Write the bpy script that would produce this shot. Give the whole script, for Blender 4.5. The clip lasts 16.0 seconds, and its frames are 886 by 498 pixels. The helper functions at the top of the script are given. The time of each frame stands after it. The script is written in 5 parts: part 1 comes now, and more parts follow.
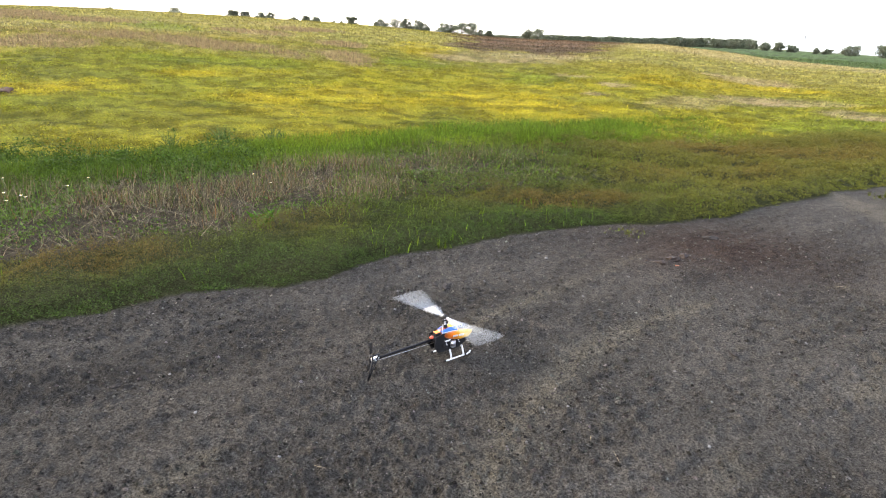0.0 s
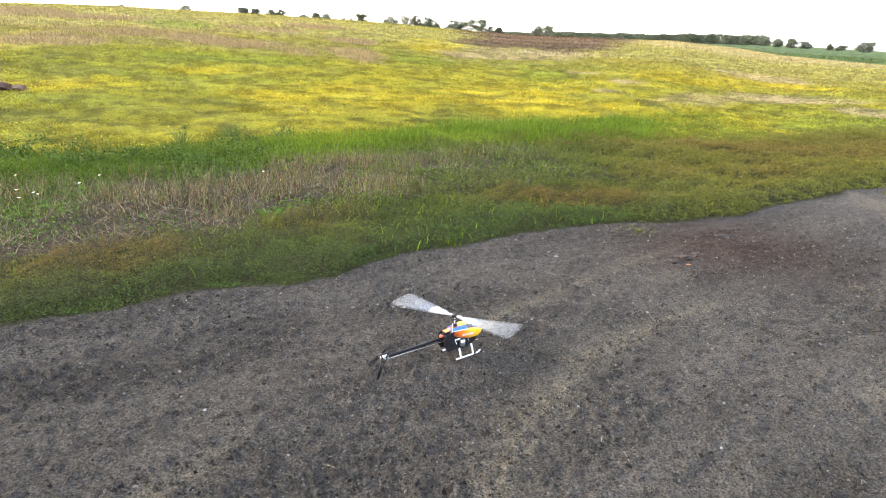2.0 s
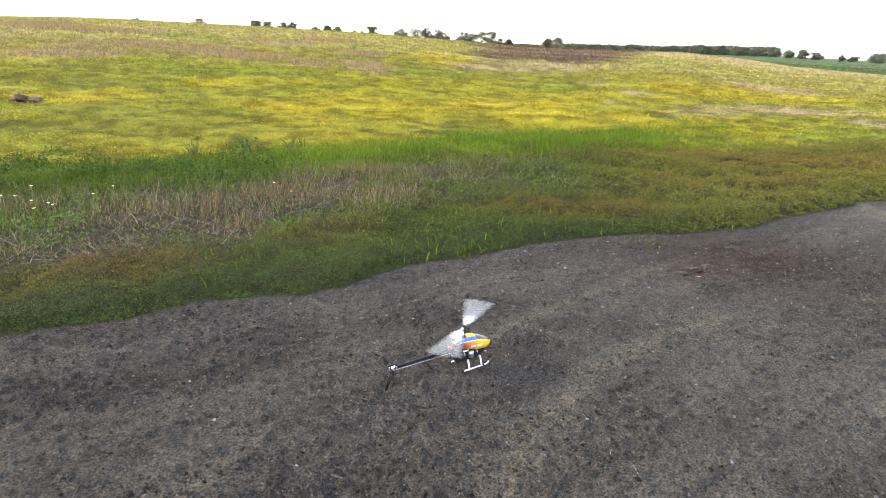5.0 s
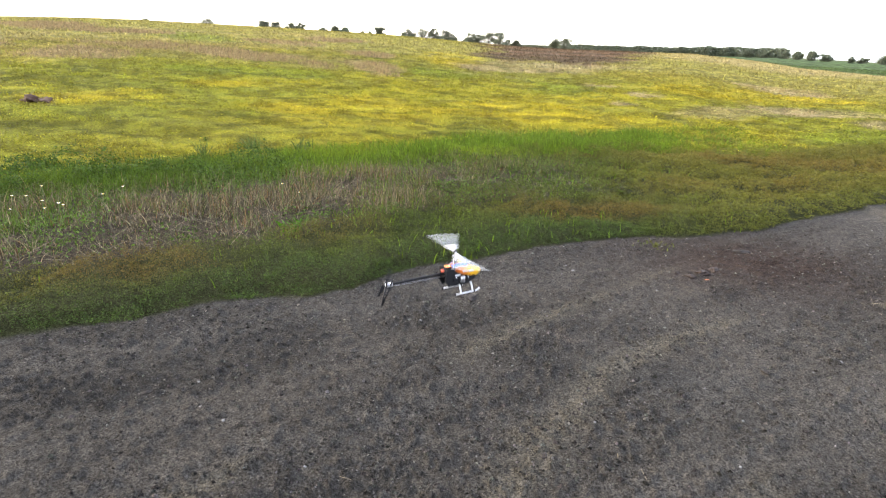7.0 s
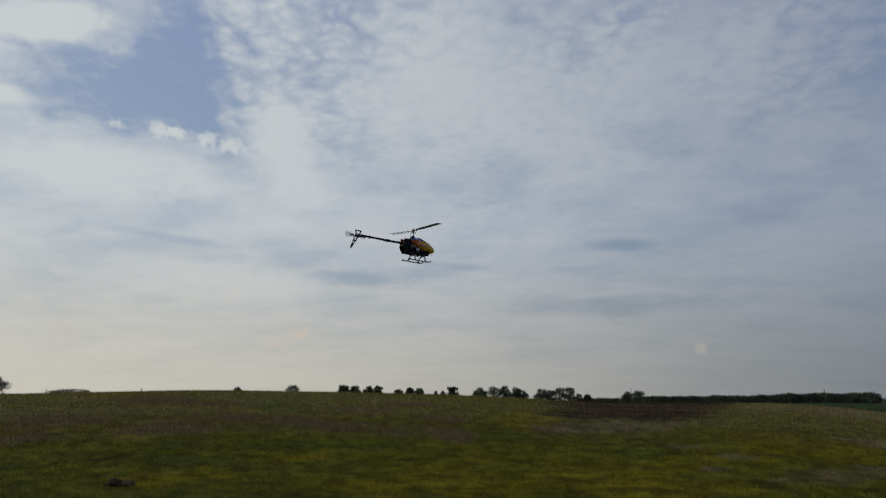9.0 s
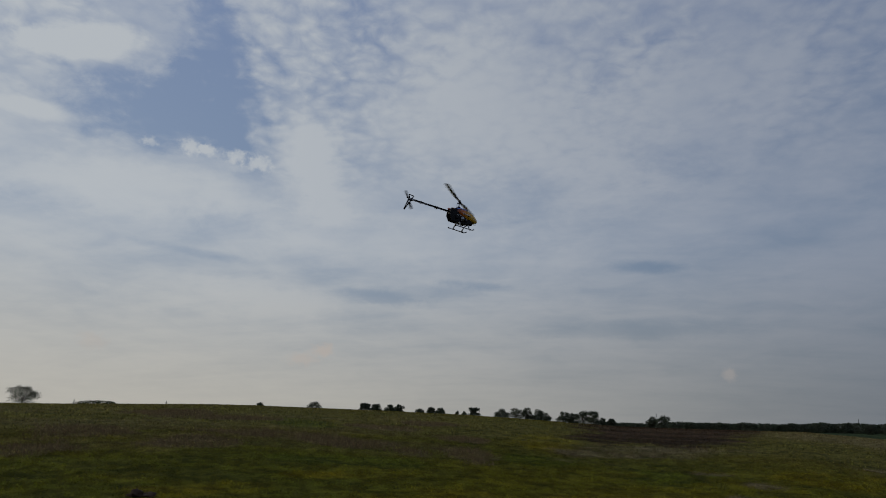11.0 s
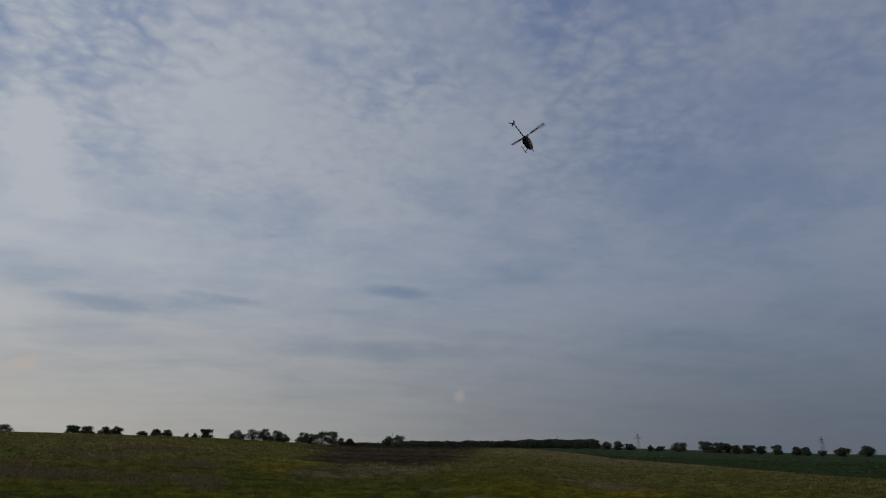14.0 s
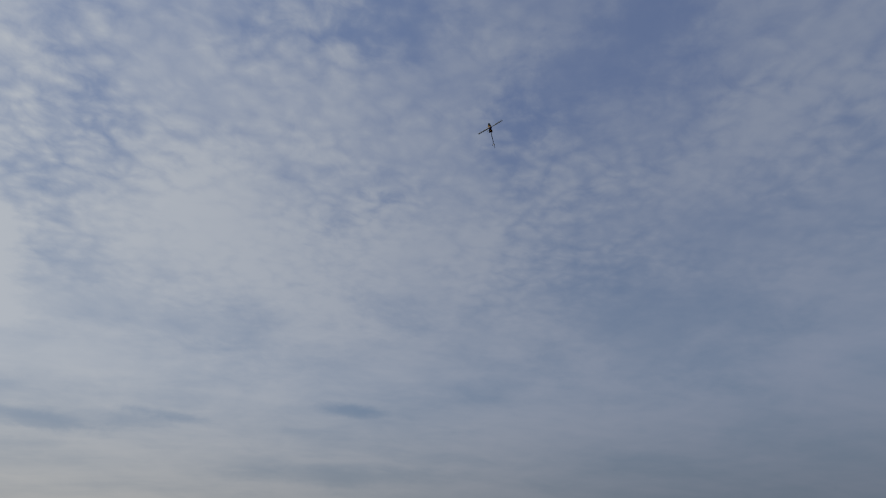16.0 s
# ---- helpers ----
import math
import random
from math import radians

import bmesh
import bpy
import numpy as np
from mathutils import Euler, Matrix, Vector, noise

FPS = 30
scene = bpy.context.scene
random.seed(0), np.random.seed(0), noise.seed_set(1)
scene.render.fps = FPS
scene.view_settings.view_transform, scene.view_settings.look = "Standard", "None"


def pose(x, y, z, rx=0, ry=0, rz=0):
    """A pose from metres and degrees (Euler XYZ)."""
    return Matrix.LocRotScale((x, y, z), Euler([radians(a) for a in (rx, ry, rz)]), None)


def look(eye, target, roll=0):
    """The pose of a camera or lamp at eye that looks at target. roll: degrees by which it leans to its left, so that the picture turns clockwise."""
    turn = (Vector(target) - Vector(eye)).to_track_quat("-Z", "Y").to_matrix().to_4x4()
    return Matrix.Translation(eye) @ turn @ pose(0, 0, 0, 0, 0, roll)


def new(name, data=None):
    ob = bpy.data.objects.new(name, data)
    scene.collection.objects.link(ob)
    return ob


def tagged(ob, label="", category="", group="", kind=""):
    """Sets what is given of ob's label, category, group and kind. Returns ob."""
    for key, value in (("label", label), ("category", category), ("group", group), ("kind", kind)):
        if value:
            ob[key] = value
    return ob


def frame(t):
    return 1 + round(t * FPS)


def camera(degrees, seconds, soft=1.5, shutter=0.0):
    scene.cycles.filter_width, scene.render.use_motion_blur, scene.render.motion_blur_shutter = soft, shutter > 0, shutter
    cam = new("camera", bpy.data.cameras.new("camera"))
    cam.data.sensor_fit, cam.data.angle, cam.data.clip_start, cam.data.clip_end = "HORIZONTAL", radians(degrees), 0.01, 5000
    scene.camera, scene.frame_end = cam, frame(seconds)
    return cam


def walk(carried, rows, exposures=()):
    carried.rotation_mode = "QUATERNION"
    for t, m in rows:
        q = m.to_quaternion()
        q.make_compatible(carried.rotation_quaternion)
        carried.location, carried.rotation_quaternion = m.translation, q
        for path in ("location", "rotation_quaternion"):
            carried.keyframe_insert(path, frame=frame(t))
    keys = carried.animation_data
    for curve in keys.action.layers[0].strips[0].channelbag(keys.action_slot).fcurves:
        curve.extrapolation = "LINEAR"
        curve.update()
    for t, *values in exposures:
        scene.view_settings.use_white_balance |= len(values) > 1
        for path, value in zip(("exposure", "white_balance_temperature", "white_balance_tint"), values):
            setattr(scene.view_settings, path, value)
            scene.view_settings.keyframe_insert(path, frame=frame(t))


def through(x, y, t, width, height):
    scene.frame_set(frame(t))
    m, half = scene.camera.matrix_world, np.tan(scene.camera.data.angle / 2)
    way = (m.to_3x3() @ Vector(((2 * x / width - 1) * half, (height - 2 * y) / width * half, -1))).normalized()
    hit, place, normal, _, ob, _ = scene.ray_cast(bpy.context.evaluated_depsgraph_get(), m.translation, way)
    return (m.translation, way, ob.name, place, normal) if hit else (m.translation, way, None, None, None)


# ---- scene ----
cam = camera(71.2, 16.0, soft=1.0, shutter=0.36)
# seconds, place of the lens, heading to the left, tilt up, lean (degrees)
WALK = [
    (0.0, 0.000, -0.000, 1.600, -0.00, -19.08, 2.20),
    (0.5, 0.014, 0.039, 1.599, 0.92, -20.23, 1.69),
    (1.0, 0.006, 0.018, 1.595, 1.18, -20.83, 1.92),
    (1.5, 0.001, 0.011, 1.598, 1.05, -20.15, 1.99),
    (2.0, -0.004, 0.016, 1.601, 0.88, -19.37, 2.08),
    (2.5, -0.002, 0.012, 1.607, 1.11, -18.94, 2.25),
    (3.0, 0.005, 0.007, 1.610, 1.30, -18.53, 1.81),
    (3.5, 0.010, 0.015, 1.607, 1.60, -18.33, 1.53),
    (4.0, -0.001, -0.000, 1.607, 1.75, -18.18, 1.84),
    (6.5, -0.001, 0.018, 1.610, 1.94, -18.83, 2.06),
    (7.0, -0.010, 0.003, 1.616, 2.46, -18.35, 2.05),
    (7.5, -0.026, 0.046, 1.715, 3.78, -10.64, 1.68),
    (8.0, -0.066, 0.078, 1.774, 6.80, -3.67, 0.81),
    (8.5, -0.035, 0.145, 1.858, 9.72, 3.77, 0.50),
    (9.0, -0.044, 0.100, 1.913, 9.49, 13.70, -0.00),
    (9.2, -0.030, 0.100, 1.890, 10.13, 15.15, -0.07),
    (11.3, -0.030, 0.100, 1.890, 11.83, 15.62, 1.52),
    (11.5, -0.030, 0.100, 1.890, 10.94, 15.93, 1.64),
    (12.0, -0.030, 0.100, 1.890, 7.94, 16.99, 2.38),
    (12.5, -0.030, 0.100, 1.890, 5.53, 17.27, 2.55),
    (13.0, -0.030, 0.100, 1.890, -1.39, 17.09, 1.79),
    (13.5, -0.030, 0.100, 1.890, -7.39, 17.32, 1.12),
    (14.0, -0.030, 0.100, 1.890, -11.39, 17.56, 0.35),
    (14.5, -0.030, 0.100, 1.890, -13.29, 21.82, -0.40),
    (15.0, -0.030, 0.100, 1.890, -14.88, 23.88, -2.50),
    (15.5, -0.030, 0.100, 1.890, -17.88, 25.66, -0.67),
    (16.0, -0.030, 0.100, 1.890, -15.24, 28.34, 0.29),
]


def aim(x, y, z, yaw, pitch, roll):
    return pose(x, y, z, 0, 0, yaw) @ pose(0, 0, 0, 90 + pitch) @ pose(0, 0, 0, 0, 0, roll)


walk(cam, [(t, aim(*r)) for t, *r in WALK],
     exposures=[(0.0, 3.46, 7300, 12), (0.5, 3.56, 7300, 12), (1.0, 3.92, 7300, 12), (1.5, 3.92, 7300, 12), (2.0, 3.86, 7300, 12), (2.5, 3.80, 7300, 12), (3.0, 3.69, 7300, 12), (4.0, 3.62, 7300, 12),
                (6.5, 3.60, 7300, 12), (7.0, 3.56, 7300, 12), (7.5, 2.99, 7300, 11), (8.0, 0.92, 7000, 10), (8.5, 0.42, 6800, 9), (9.0, -0.08, 6700, 7), (9.2, -0.14, 6650, 7),
                (11.5, -0.45, 6450, 9), (12.5, -0.50, 6450, 10), (14.0, -0.40, 6450, 10), (14.5, -0.37, 6400, 10), (16.0, -0.36, 6400, 10)])

# ---- light: hazy evening sky with thin cloud, sun veiled on the left ----
SUN_AZ, SUN_EL = 78.0, 20.0
world = bpy.data.worlds.new("evening_sky")
scene.world = world
world.use_nodes = True
W = world.node_tree
W.nodes.clear()


def wmath(op, a, b=0.0, c=0.0, clamp=False):
    n = W.nodes.new("ShaderNodeMath")
    n.operation, n.use_clamp = op, clamp
    for s, v in zip(n.inputs, (a, b, c)):
        if isinstance(v, (int, float)):
            s.default_value = v
        else:
            W.links.new(v, s)
    return n.outputs[0]


def wmix(fac, a, b, blend="MIX"):
    n = W.nodes.new("ShaderNodeMix")
    n.data_type, n.blend_type = "RGBA", blend
    for s, v in ((n.inputs[0], fac), (n.inputs[6], a), (n.inputs[7], b)):
        if isinstance(v, (int, float)):
            s.default_value = v
        elif isinstance(v, tuple):
            s.default_value = (*v, 1)
        else:
            W.links.new(v, s)
    return n.outputs[2]


def wsmooth(v, lo, hi):
    n = W.nodes.new("ShaderNodeMapRange")
    n.interpolation_type = "SMOOTHSTEP"
    W.links.new(v, n.inputs[0])
    n.inputs[1].default_value, n.inputs[2].default_value = lo, hi
    return n.outputs[0]


def wnoise(vec, scale, detail, rough=0.55, distort=0.0):
    n = W.nodes.new("ShaderNodeTexNoise")
    W.links.new(vec, n.inputs["Vector"])
    n.inputs["Scale"].default_value, n.inputs["Detail"].default_value = scale, detail
    n.inputs["Roughness"].default_value, n.inputs["Distortion"].default_value = rough, distort
    return n.outputs[0]


def wcomb(x, y, z):
    n = W.nodes.new("ShaderNodeCombineXYZ")
    for s, v in zip(n.inputs, (x, y, z)):
        if isinstance(v, (int, float)):
            s.default_value = v
        else:
            W.links.new(v, s)
    return n.outputs[0]


sky = W.nodes.new("ShaderNodeTexSky")
sky.sky_type, sky.sun_disc = "NISHITA", False
sky.sun_elevation, sky.sun_rotation = radians(SUN_EL), radians(-SUN_AZ)
sky.dust_density, sky.air_density = 2.0, 1.2
sky_blue = W.nodes.new("ShaderNodeVectorMath")
sky_blue.operation = "SCALE"
W.links.new(sky.outputs[0], sky_blue.inputs[0])
sky_blue.inputs["Scale"].default_value = 0.06
tc = W.nodes.new("ShaderNodeTexCoord")
sep = W.nodes.new("ShaderNodeSeparateXYZ")
W.links.new(tc.outputs["Generated"], sep.inputs[0])
dx, dy, dz = sep.outputs
up = wmath("MAXIMUM", dz, 0.0)
# a cloud sheet seen in perspective
px = wmath("DIVIDE", dx, wmath("ADD", up, 0.16))
py = wmath("DIVIDE", dy, wmath("ADD", up, 0.16))
sheet = wcomb(px, py, 0.0)
streak = wcomb(wmath("MULTIPLY", px, 0.55), wmath("MULTIPLY", py, 1.6), 3.0)
veil = wnoise(sheet, 1.3, 5.0, 0.55, 0.5)
bands = wnoise(streak, 2.2, 4.0, 0.55, 0.3)
az = wmath("ARCTAN2", wmath("MULTIPLY", dx, -1.0), dy)      # to the left of the first heading, radians
el = wmath("ARCSINE", dz)
left = wsmooth(wmath("COSINE", wmath("SUBTRACT", az, radians(SUN_AZ))), -0.6, 0.92)
high = wsmooth(el, 0.12, 0.75)
fray = wnoise(wcomb(dx, dy, wmath("MULTIPLY", dz, 2.0)), 20.0, 7.0, 0.68, 0.4)
fray_big = wnoise(wcomb(dx, dy, wmath("MULTIPLY", dz, 1.6)), 8.0, 5.0, 0.6, 0.5)
fray_fine = wnoise(tc.outputs["Generated"], 95.0, 4.0, 0.6)


def puff_cells(scale, stretch):
    """Rounded cloudlets on the sheet, 1 in the middle of each."""
    warp = W.nodes.new("ShaderNodeVectorMath")
    warp.operation = "MULTIPLY_ADD"
    wob = W.nodes.new("ShaderNodeTexNoise")
    W.links.new(sheet, wob.inputs["Vector"])
    wob.inputs["Scale"].default_value, wob.inputs["Detail"].default_value = scale * 0.45, 3.0
    W.links.new(wob.outputs["Color"], warp.inputs[0])
    warp.inputs[1].default_value = (2.1 / scale, 2.1 / scale, 0)
    W.links.new(wcomb(wmath("MULTIPLY", px, stretch), py, 0.0), warp.inputs[2])
    v = W.nodes.new("ShaderNodeTexVoronoi")
    v.voronoi_dimensions, v.feature = "2D", "SMOOTH_F1"
    v.inputs["Scale"].default_value, v.inputs["Smoothness"].default_value = scale, 0.55
    W.links.new(warp.outputs[0], v.inputs["Vector"])
    return wmath("SUBTRACT", 1.0, wmath("MULTIPLY", v.outputs["Distance"], 1.7))


puffs = wmath("ADD", wmath("MULTIPLY", puff_cells(25.0, 0.85), 0.30), wmath("MULTIPLY", wnoise(sheet, 17.0, 6.0, 0.66, 0.6), 0.80))


def spot(a, e, w, h, ragged=0.9, fine=False, tilt=0.0):
    """A soft cloud or gap at heading a and height e, degrees, with ragged edges; tilt turns its long side up to the left."""
    c, q = math.cos(radians(tilt)), math.sin(radians(tilt))
    da, de = wmath("SUBTRACT", az, radians(a)), wmath("SUBTRACT", el, radians(e))
    u = wmath("DIVIDE", wmath("ADD", wmath("MULTIPLY", da, c), wmath("MULTIPLY", de, q)), radians(w))
    v = wmath("DIVIDE", wmath("SUBTRACT", wmath("MULTIPLY", de, c), wmath("MULTIPLY", da, q)), radians(h))
    d = wmath("SQRT", wmath("ADD", wmath("MULTIPLY", u, u), wmath("MULTIPLY", v, v)))
    d = wmath("ADD", d, wmath("MULTIPLY", wmath("SUBTRACT", fray_fine if fine else fray, 0.5), ragged))
    if not fine and h > 1.5:
        d = wmath("ADD", d, wmath("MULTIPLY", wmath("SUBTRACT", fray_big, 0.5), 1.5))
    return wmath("SUBTRACT", 1.0, wsmooth(d, 0.15, 1.0))


cover = wmath("MULTIPLY", wmath("SUBTRACT", veil, 0.5), 1.0)
cover = wmath("ADD", cover, wmath("MULTIPLY", wmath("SUBTRACT", wnoise(sheet, 4.5, 5.0, 0.6, 0.5), 0.5), 0.55))
grain = wmath("ADD", 0.30, wmath("MULTIPLY", wsmooth(wnoise(sheet, 2.3, 2.0), 0.36, 0.62), 0.70))
cover = wmath("ADD", cover, wmath("MULTIPLY", wmath("SUBTRACT", puffs, 0.50), wmath("MULTIPLY", wsmooth(el, 0.26, 0.55), grain)))
cover = wmath("ADD", cover, wmath("MULTIPLY", wmath("SUBTRACT", bands, 0.5), wmath("SUBTRACT", 0.75, wmath("MULTIPLY", wsmooth(el, 0.2, 0.5), 0.55))))
cover = wmath("ADD", cover, wmath("SUBTRACT", 0.66, wmath("MULTIPLY", wsmooth(el, 0.5, 1.0), 0.25)))
# heading, height, half length, half breadth, tilt, weight
for a, e, w, h, tilt, k in ((33, 28, 13, 5.0, 55, -0.50), (39, 25.0, 12, 4.6, 5, -0.60), (22, 36, 9, 4, 40, -0.25), (46, 28.2, 7, 1.9, -14, 0.95), (48, 22.6, 4, 1.0, 0, 0.6),
                            (25, 22.0, 6.5, 4.5, 35, 0.55), (40, 18.2, 15, 3.0, -6, 0.30), (6, 27, 20, 9, 20, 0.22), (18, 16, 18, 4, 0, 0.15), (30.5, 24.5, 2.2, 1.6, 50, 0.4),
                            (-36, 44, 20, 6.5, -12, -0.36), (-8, 48, 16, 4.5, 0, -0.28), (-23, 37, 4.5, 6, 0, -0.22), (-46, 34, 13, 4.5, -24, 0.25), (-14, 27, 14, 8, -10, 0.25), (14, 11.3, 11, 1.3, -5, -0.28), (30, 10, 16, 2.6, 0, 0.22), (-35, 20, 17, 8, 0, -0.25),
                            (-6.7, 13.5, 4.6, 0.85, 3, -0.50), (17.5, 10.7, 7.5, 0.9, 4, -0.42), (9, 12.2, 5, 0.6, 6, -0.25), (-7, 8.0, 15, 1.2, 0, -0.35), (-6.2, 9.3, 6.5, 0.45, -2, 0.2), (34, 13.5, 7, 0.6, 4, -0.25)):
    cover = wmath("ADD", cover, wmath("MULTIPLY", spot(a, e, w, h, tilt=tilt), k))
# loose cloudlets in the gap
for a, e, w in ((39.2, 22.2, 0.8), (35.8, 22.4, 1.2), (34.4, 22.3, 0.9), (31.8, 22.2, 1.2), (29.6, 21.9, 1.3)):
    cover = wmath("ADD", cover, wmath("MULTIPLY", spot(a, e, w * 1.2, w * 0.75, 1.6, True), 0.55))
mask = wsmooth(cover, 0.0, 1.05)
blue = wmix(0.85, sky_blue.outputs[0], wmix(left, wmix(high, (0.19, 0.265, 0.385), (0.165, 0.225, 0.40)), wmix(high, (0.30, 0.40, 0.56), (0.24, 0.325, 0.54))))
cloud = wmix(left, (0.285, 0.33, 0.435), (0.60, 0.635, 0.68))
color = wmix(mask, blue, cloud)
# clear air darkens towards the zenith
color = wmix(wmath("MULTIPLY", wsmooth(el, 0.95, 1.5), 0.6), color, (0.10, 0.155, 0.30))
# haze towards the horizon, warm on the sun's side
haze = wmix(left, (0.120, 0.145, 0.175), (0.62, 0.575, 0.49))
color = wmix(wmath("MULTIPLY", wmath("SUBTRACT", 1.0, wsmooth(el, -0.04, 0.30)), 0.85), color, haze)
# small towers of cloud that catch the low sun
for a, e, w, h, k in ((22.4, 5.8, 1.3, 0.9, 0.55), (24.2, 4.9, 2.2, 0.8, 0.4), (41.0, 5.4, 1.6, 1.0, 0.25), (-13.0, 4.2, 0.85, 0.8, 0.30)):
    color = wmix(wmath("MULTIPLY", spot(a, e, w, h, 1.5, True), k), color, (0.60, 0.51, 0.45))
bg = W.nodes.new("ShaderNodeBackground")
W.links.new(color, bg.inputs["Color"])
bg.inputs["Strength"].default_value = 1.0
W.links.new(bg.outputs[0], W.nodes.new("ShaderNodeOutputWorld").inputs[0])

sun = new("sun", bpy.data.lights.new("sun", "SUN"))
sun.data.energy, sun.data.angle, sun.data.color = 0.6, radians(10), (1.0, 0.86, 0.66)
sun.matrix_world = look((0, 0, 50), (50 * math.sin(radians(SUN_AZ)), -50 * math.cos(radians(SUN_AZ)), 50 - 50 * math.tan(radians(SUN_EL))))


# ---- materials ----
def nodes_of(name, rough=0.8, metal=0.0, spec=0.3):
    m = bpy.data.materials.new(name)
    m.use_nodes = True
    b = m.node_tree.nodes["Principled BSDF"]
    b.inputs["Roughness"].default_value, b.inputs["Metallic"].default_value = rough, metal
    b.inputs["Specular IOR Level"].default_value = spec
    return m, m.node_tree, b


def tex_noise(nt, scale, detail=4.0, rough=0.6, vec=None):
    n = nt.nodes.new("ShaderNodeTexNoise")
    n.inputs["Scale"].default_value, n.inputs["Detail"].default_value, n.inputs["Roughness"].default_value = scale, detail, rough
    if vec is None:
        g = nt.nodes.new("ShaderNodeNewGeometry")
        vec = g.outputs["Position"]
    nt.links.new(vec, n.inputs["Vector"])
    return n.outputs[0]


def scaled(nt, fac, lo, hi, src_lo=0.3, src_hi=0.7):
    n = nt.nodes.new("ShaderNodeMapRange")
    nt.links.new(fac, n.inputs[0])
    for i, v in enumerate((src_lo, src_hi, lo, hi)):
        n.inputs[i + 1].default_value = v
    return n.outputs[0]


def times(nt, a, b):
    n = nt.nodes.new("ShaderNodeMix")
    n.data_type, n.blend_type = "RGBA", "MULTIPLY"
    n.inputs[0].default_value = 1.0
    nt.links.new(a, n.inputs[6])
    nt.links.new(b, n.inputs[7])
    return n.outputs[2]


def bump(nt, b, height, strength, dist):
    n = nt.nodes.new("ShaderNodeBump")
    n.inputs["Strength"].default_value, n.inputs["Distance"].default_value = strength, dist
    nt.links.new(height, n.inputs["Height"])
    nt.links.new(n.outputs[0], b.inputs["Normal"])


def painted(name, rgb, rough=0.5, metal=0.0, spec=0.4, vary=0.12, scale=60.0, relief=0.0, local=True):
    """A paint, plastic or metal with slight mottling."""
    m, nt, b = nodes_of(name, rough, metal, spec)
    t = nt.nodes.new("ShaderNodeTexCoord")
    n = tex_noise(nt, scale, 5.0, 0.6, t.outputs["Object"])
    c = nt.nodes.new("ShaderNodeMix")
    c.data_type = "RGBA"
    c.inputs[6].default_value = (*[v * (1 - vary) for v in rgb], 1)
    c.inputs[7].default_value = (*[min(1, v * (1 + vary)) for v in rgb], 1)
    nt.links.new(n, c.inputs[0])
    nt.links.new(c.outputs[2], b.inputs["Base Color"])
    nt.links.new(scaled(nt, n, rough * 0.8, min(1, rough * 1.2)), b.inputs["Roughness"])
    if relief:
        bump(nt, b, n, relief, 0.002)
    return m


def plant_material(name, through=0.25, rough=0.6):
    """Leaves whose colour each blade carries."""
    m, nt, b = nodes_of(name, rough, 0, 0.07)
    a = nt.nodes.new("ShaderNodeVertexColor")
    a.layer_name = "tone"
    v = tex_noise(nt, 35.0, 3.0)
    col = times(nt, a.outputs[0], scaled(nt, v, 0.42, 1.26, 0.34, 0.66))
    nt.links.new(col, b.inputs["Base Color"])
    tr = nt.nodes.new("ShaderNodeBsdfTranslucent")
    nt.links.new(col, tr.inputs["Color"])
    mx = nt.nodes.new("ShaderNodeMixShader")
    mx.inputs[0].default_value = through
    nt.links.new(b.outputs[0], mx.inputs[1])
    nt.links.new(tr.outputs[0], mx.inputs[2])
    nt.links.new(mx.outputs[0], nt.nodes["Material Output"].inputs["Surface"])
    return m


def ground_material():
    m, nt, b = nodes_of("soil_and_stubble", 1.0, 0, 0.04)
    a = nt.nodes.new("ShaderNodeVertexColor")
    a.layer_name = "tone"
    fine, mid, coarse = tex_noise(nt, 95.0, 8.0, 0.85), tex_noise(nt, 19.0, 8.0, 0.78), tex_noise(nt, 1.7, 5.0, 0.6)
    c = times(nt, a.outputs[0], scaled(nt, fine, 0.42, 1.6, 0.42, 0.58))
    c = times(nt, c, scaled(nt, mid, 0.74, 1.26, 0.37, 0.63))
    c = times(nt, c, scaled(nt, coarse, 0.86, 1.06))
    grit = nt.nodes.new("ShaderNodeTexVoronoi")
    grit.inputs["Scale"].default_value = 130.0
    gp = nt.nodes.new("ShaderNodeNewGeometry")
    nt.links.new(gp.outputs["Position"], grit.inputs["Vector"])
    bw = nt.nodes.new("ShaderNodeRGBToBW")
    nt.links.new(grit.outputs["Color"], bw.inputs[0])
    c = times(nt, c, scaled(nt, bw.outputs[0], 0.8, 1.2, 0.2, 0.8))
    nt.links.new(c, b.inputs["Base Color"])
    add = nt.nodes.new("ShaderNodeMath")
    add.operation = "MULTIPLY_ADD"
    nt.links.new(mid, add.inputs[0])
    add.inputs[1].default_value = 2.5
    nt.links.new(fine, add.inputs[2])
    bump(nt, b, add.outputs[0], 1.0, 0.032)
    return m


M_GROUND = ground_material()
M_WEED = plant_material("weed_leaf")
M_GRASS = plant_material("grass_blade", 0.3)
M_STRAW = plant_material("dry_stalk", 0.15, 0.7)
M_TREE = plant_material("tree_leaf", 0.30)

# ---- land ----
RNG = np.random.default_rng(7)


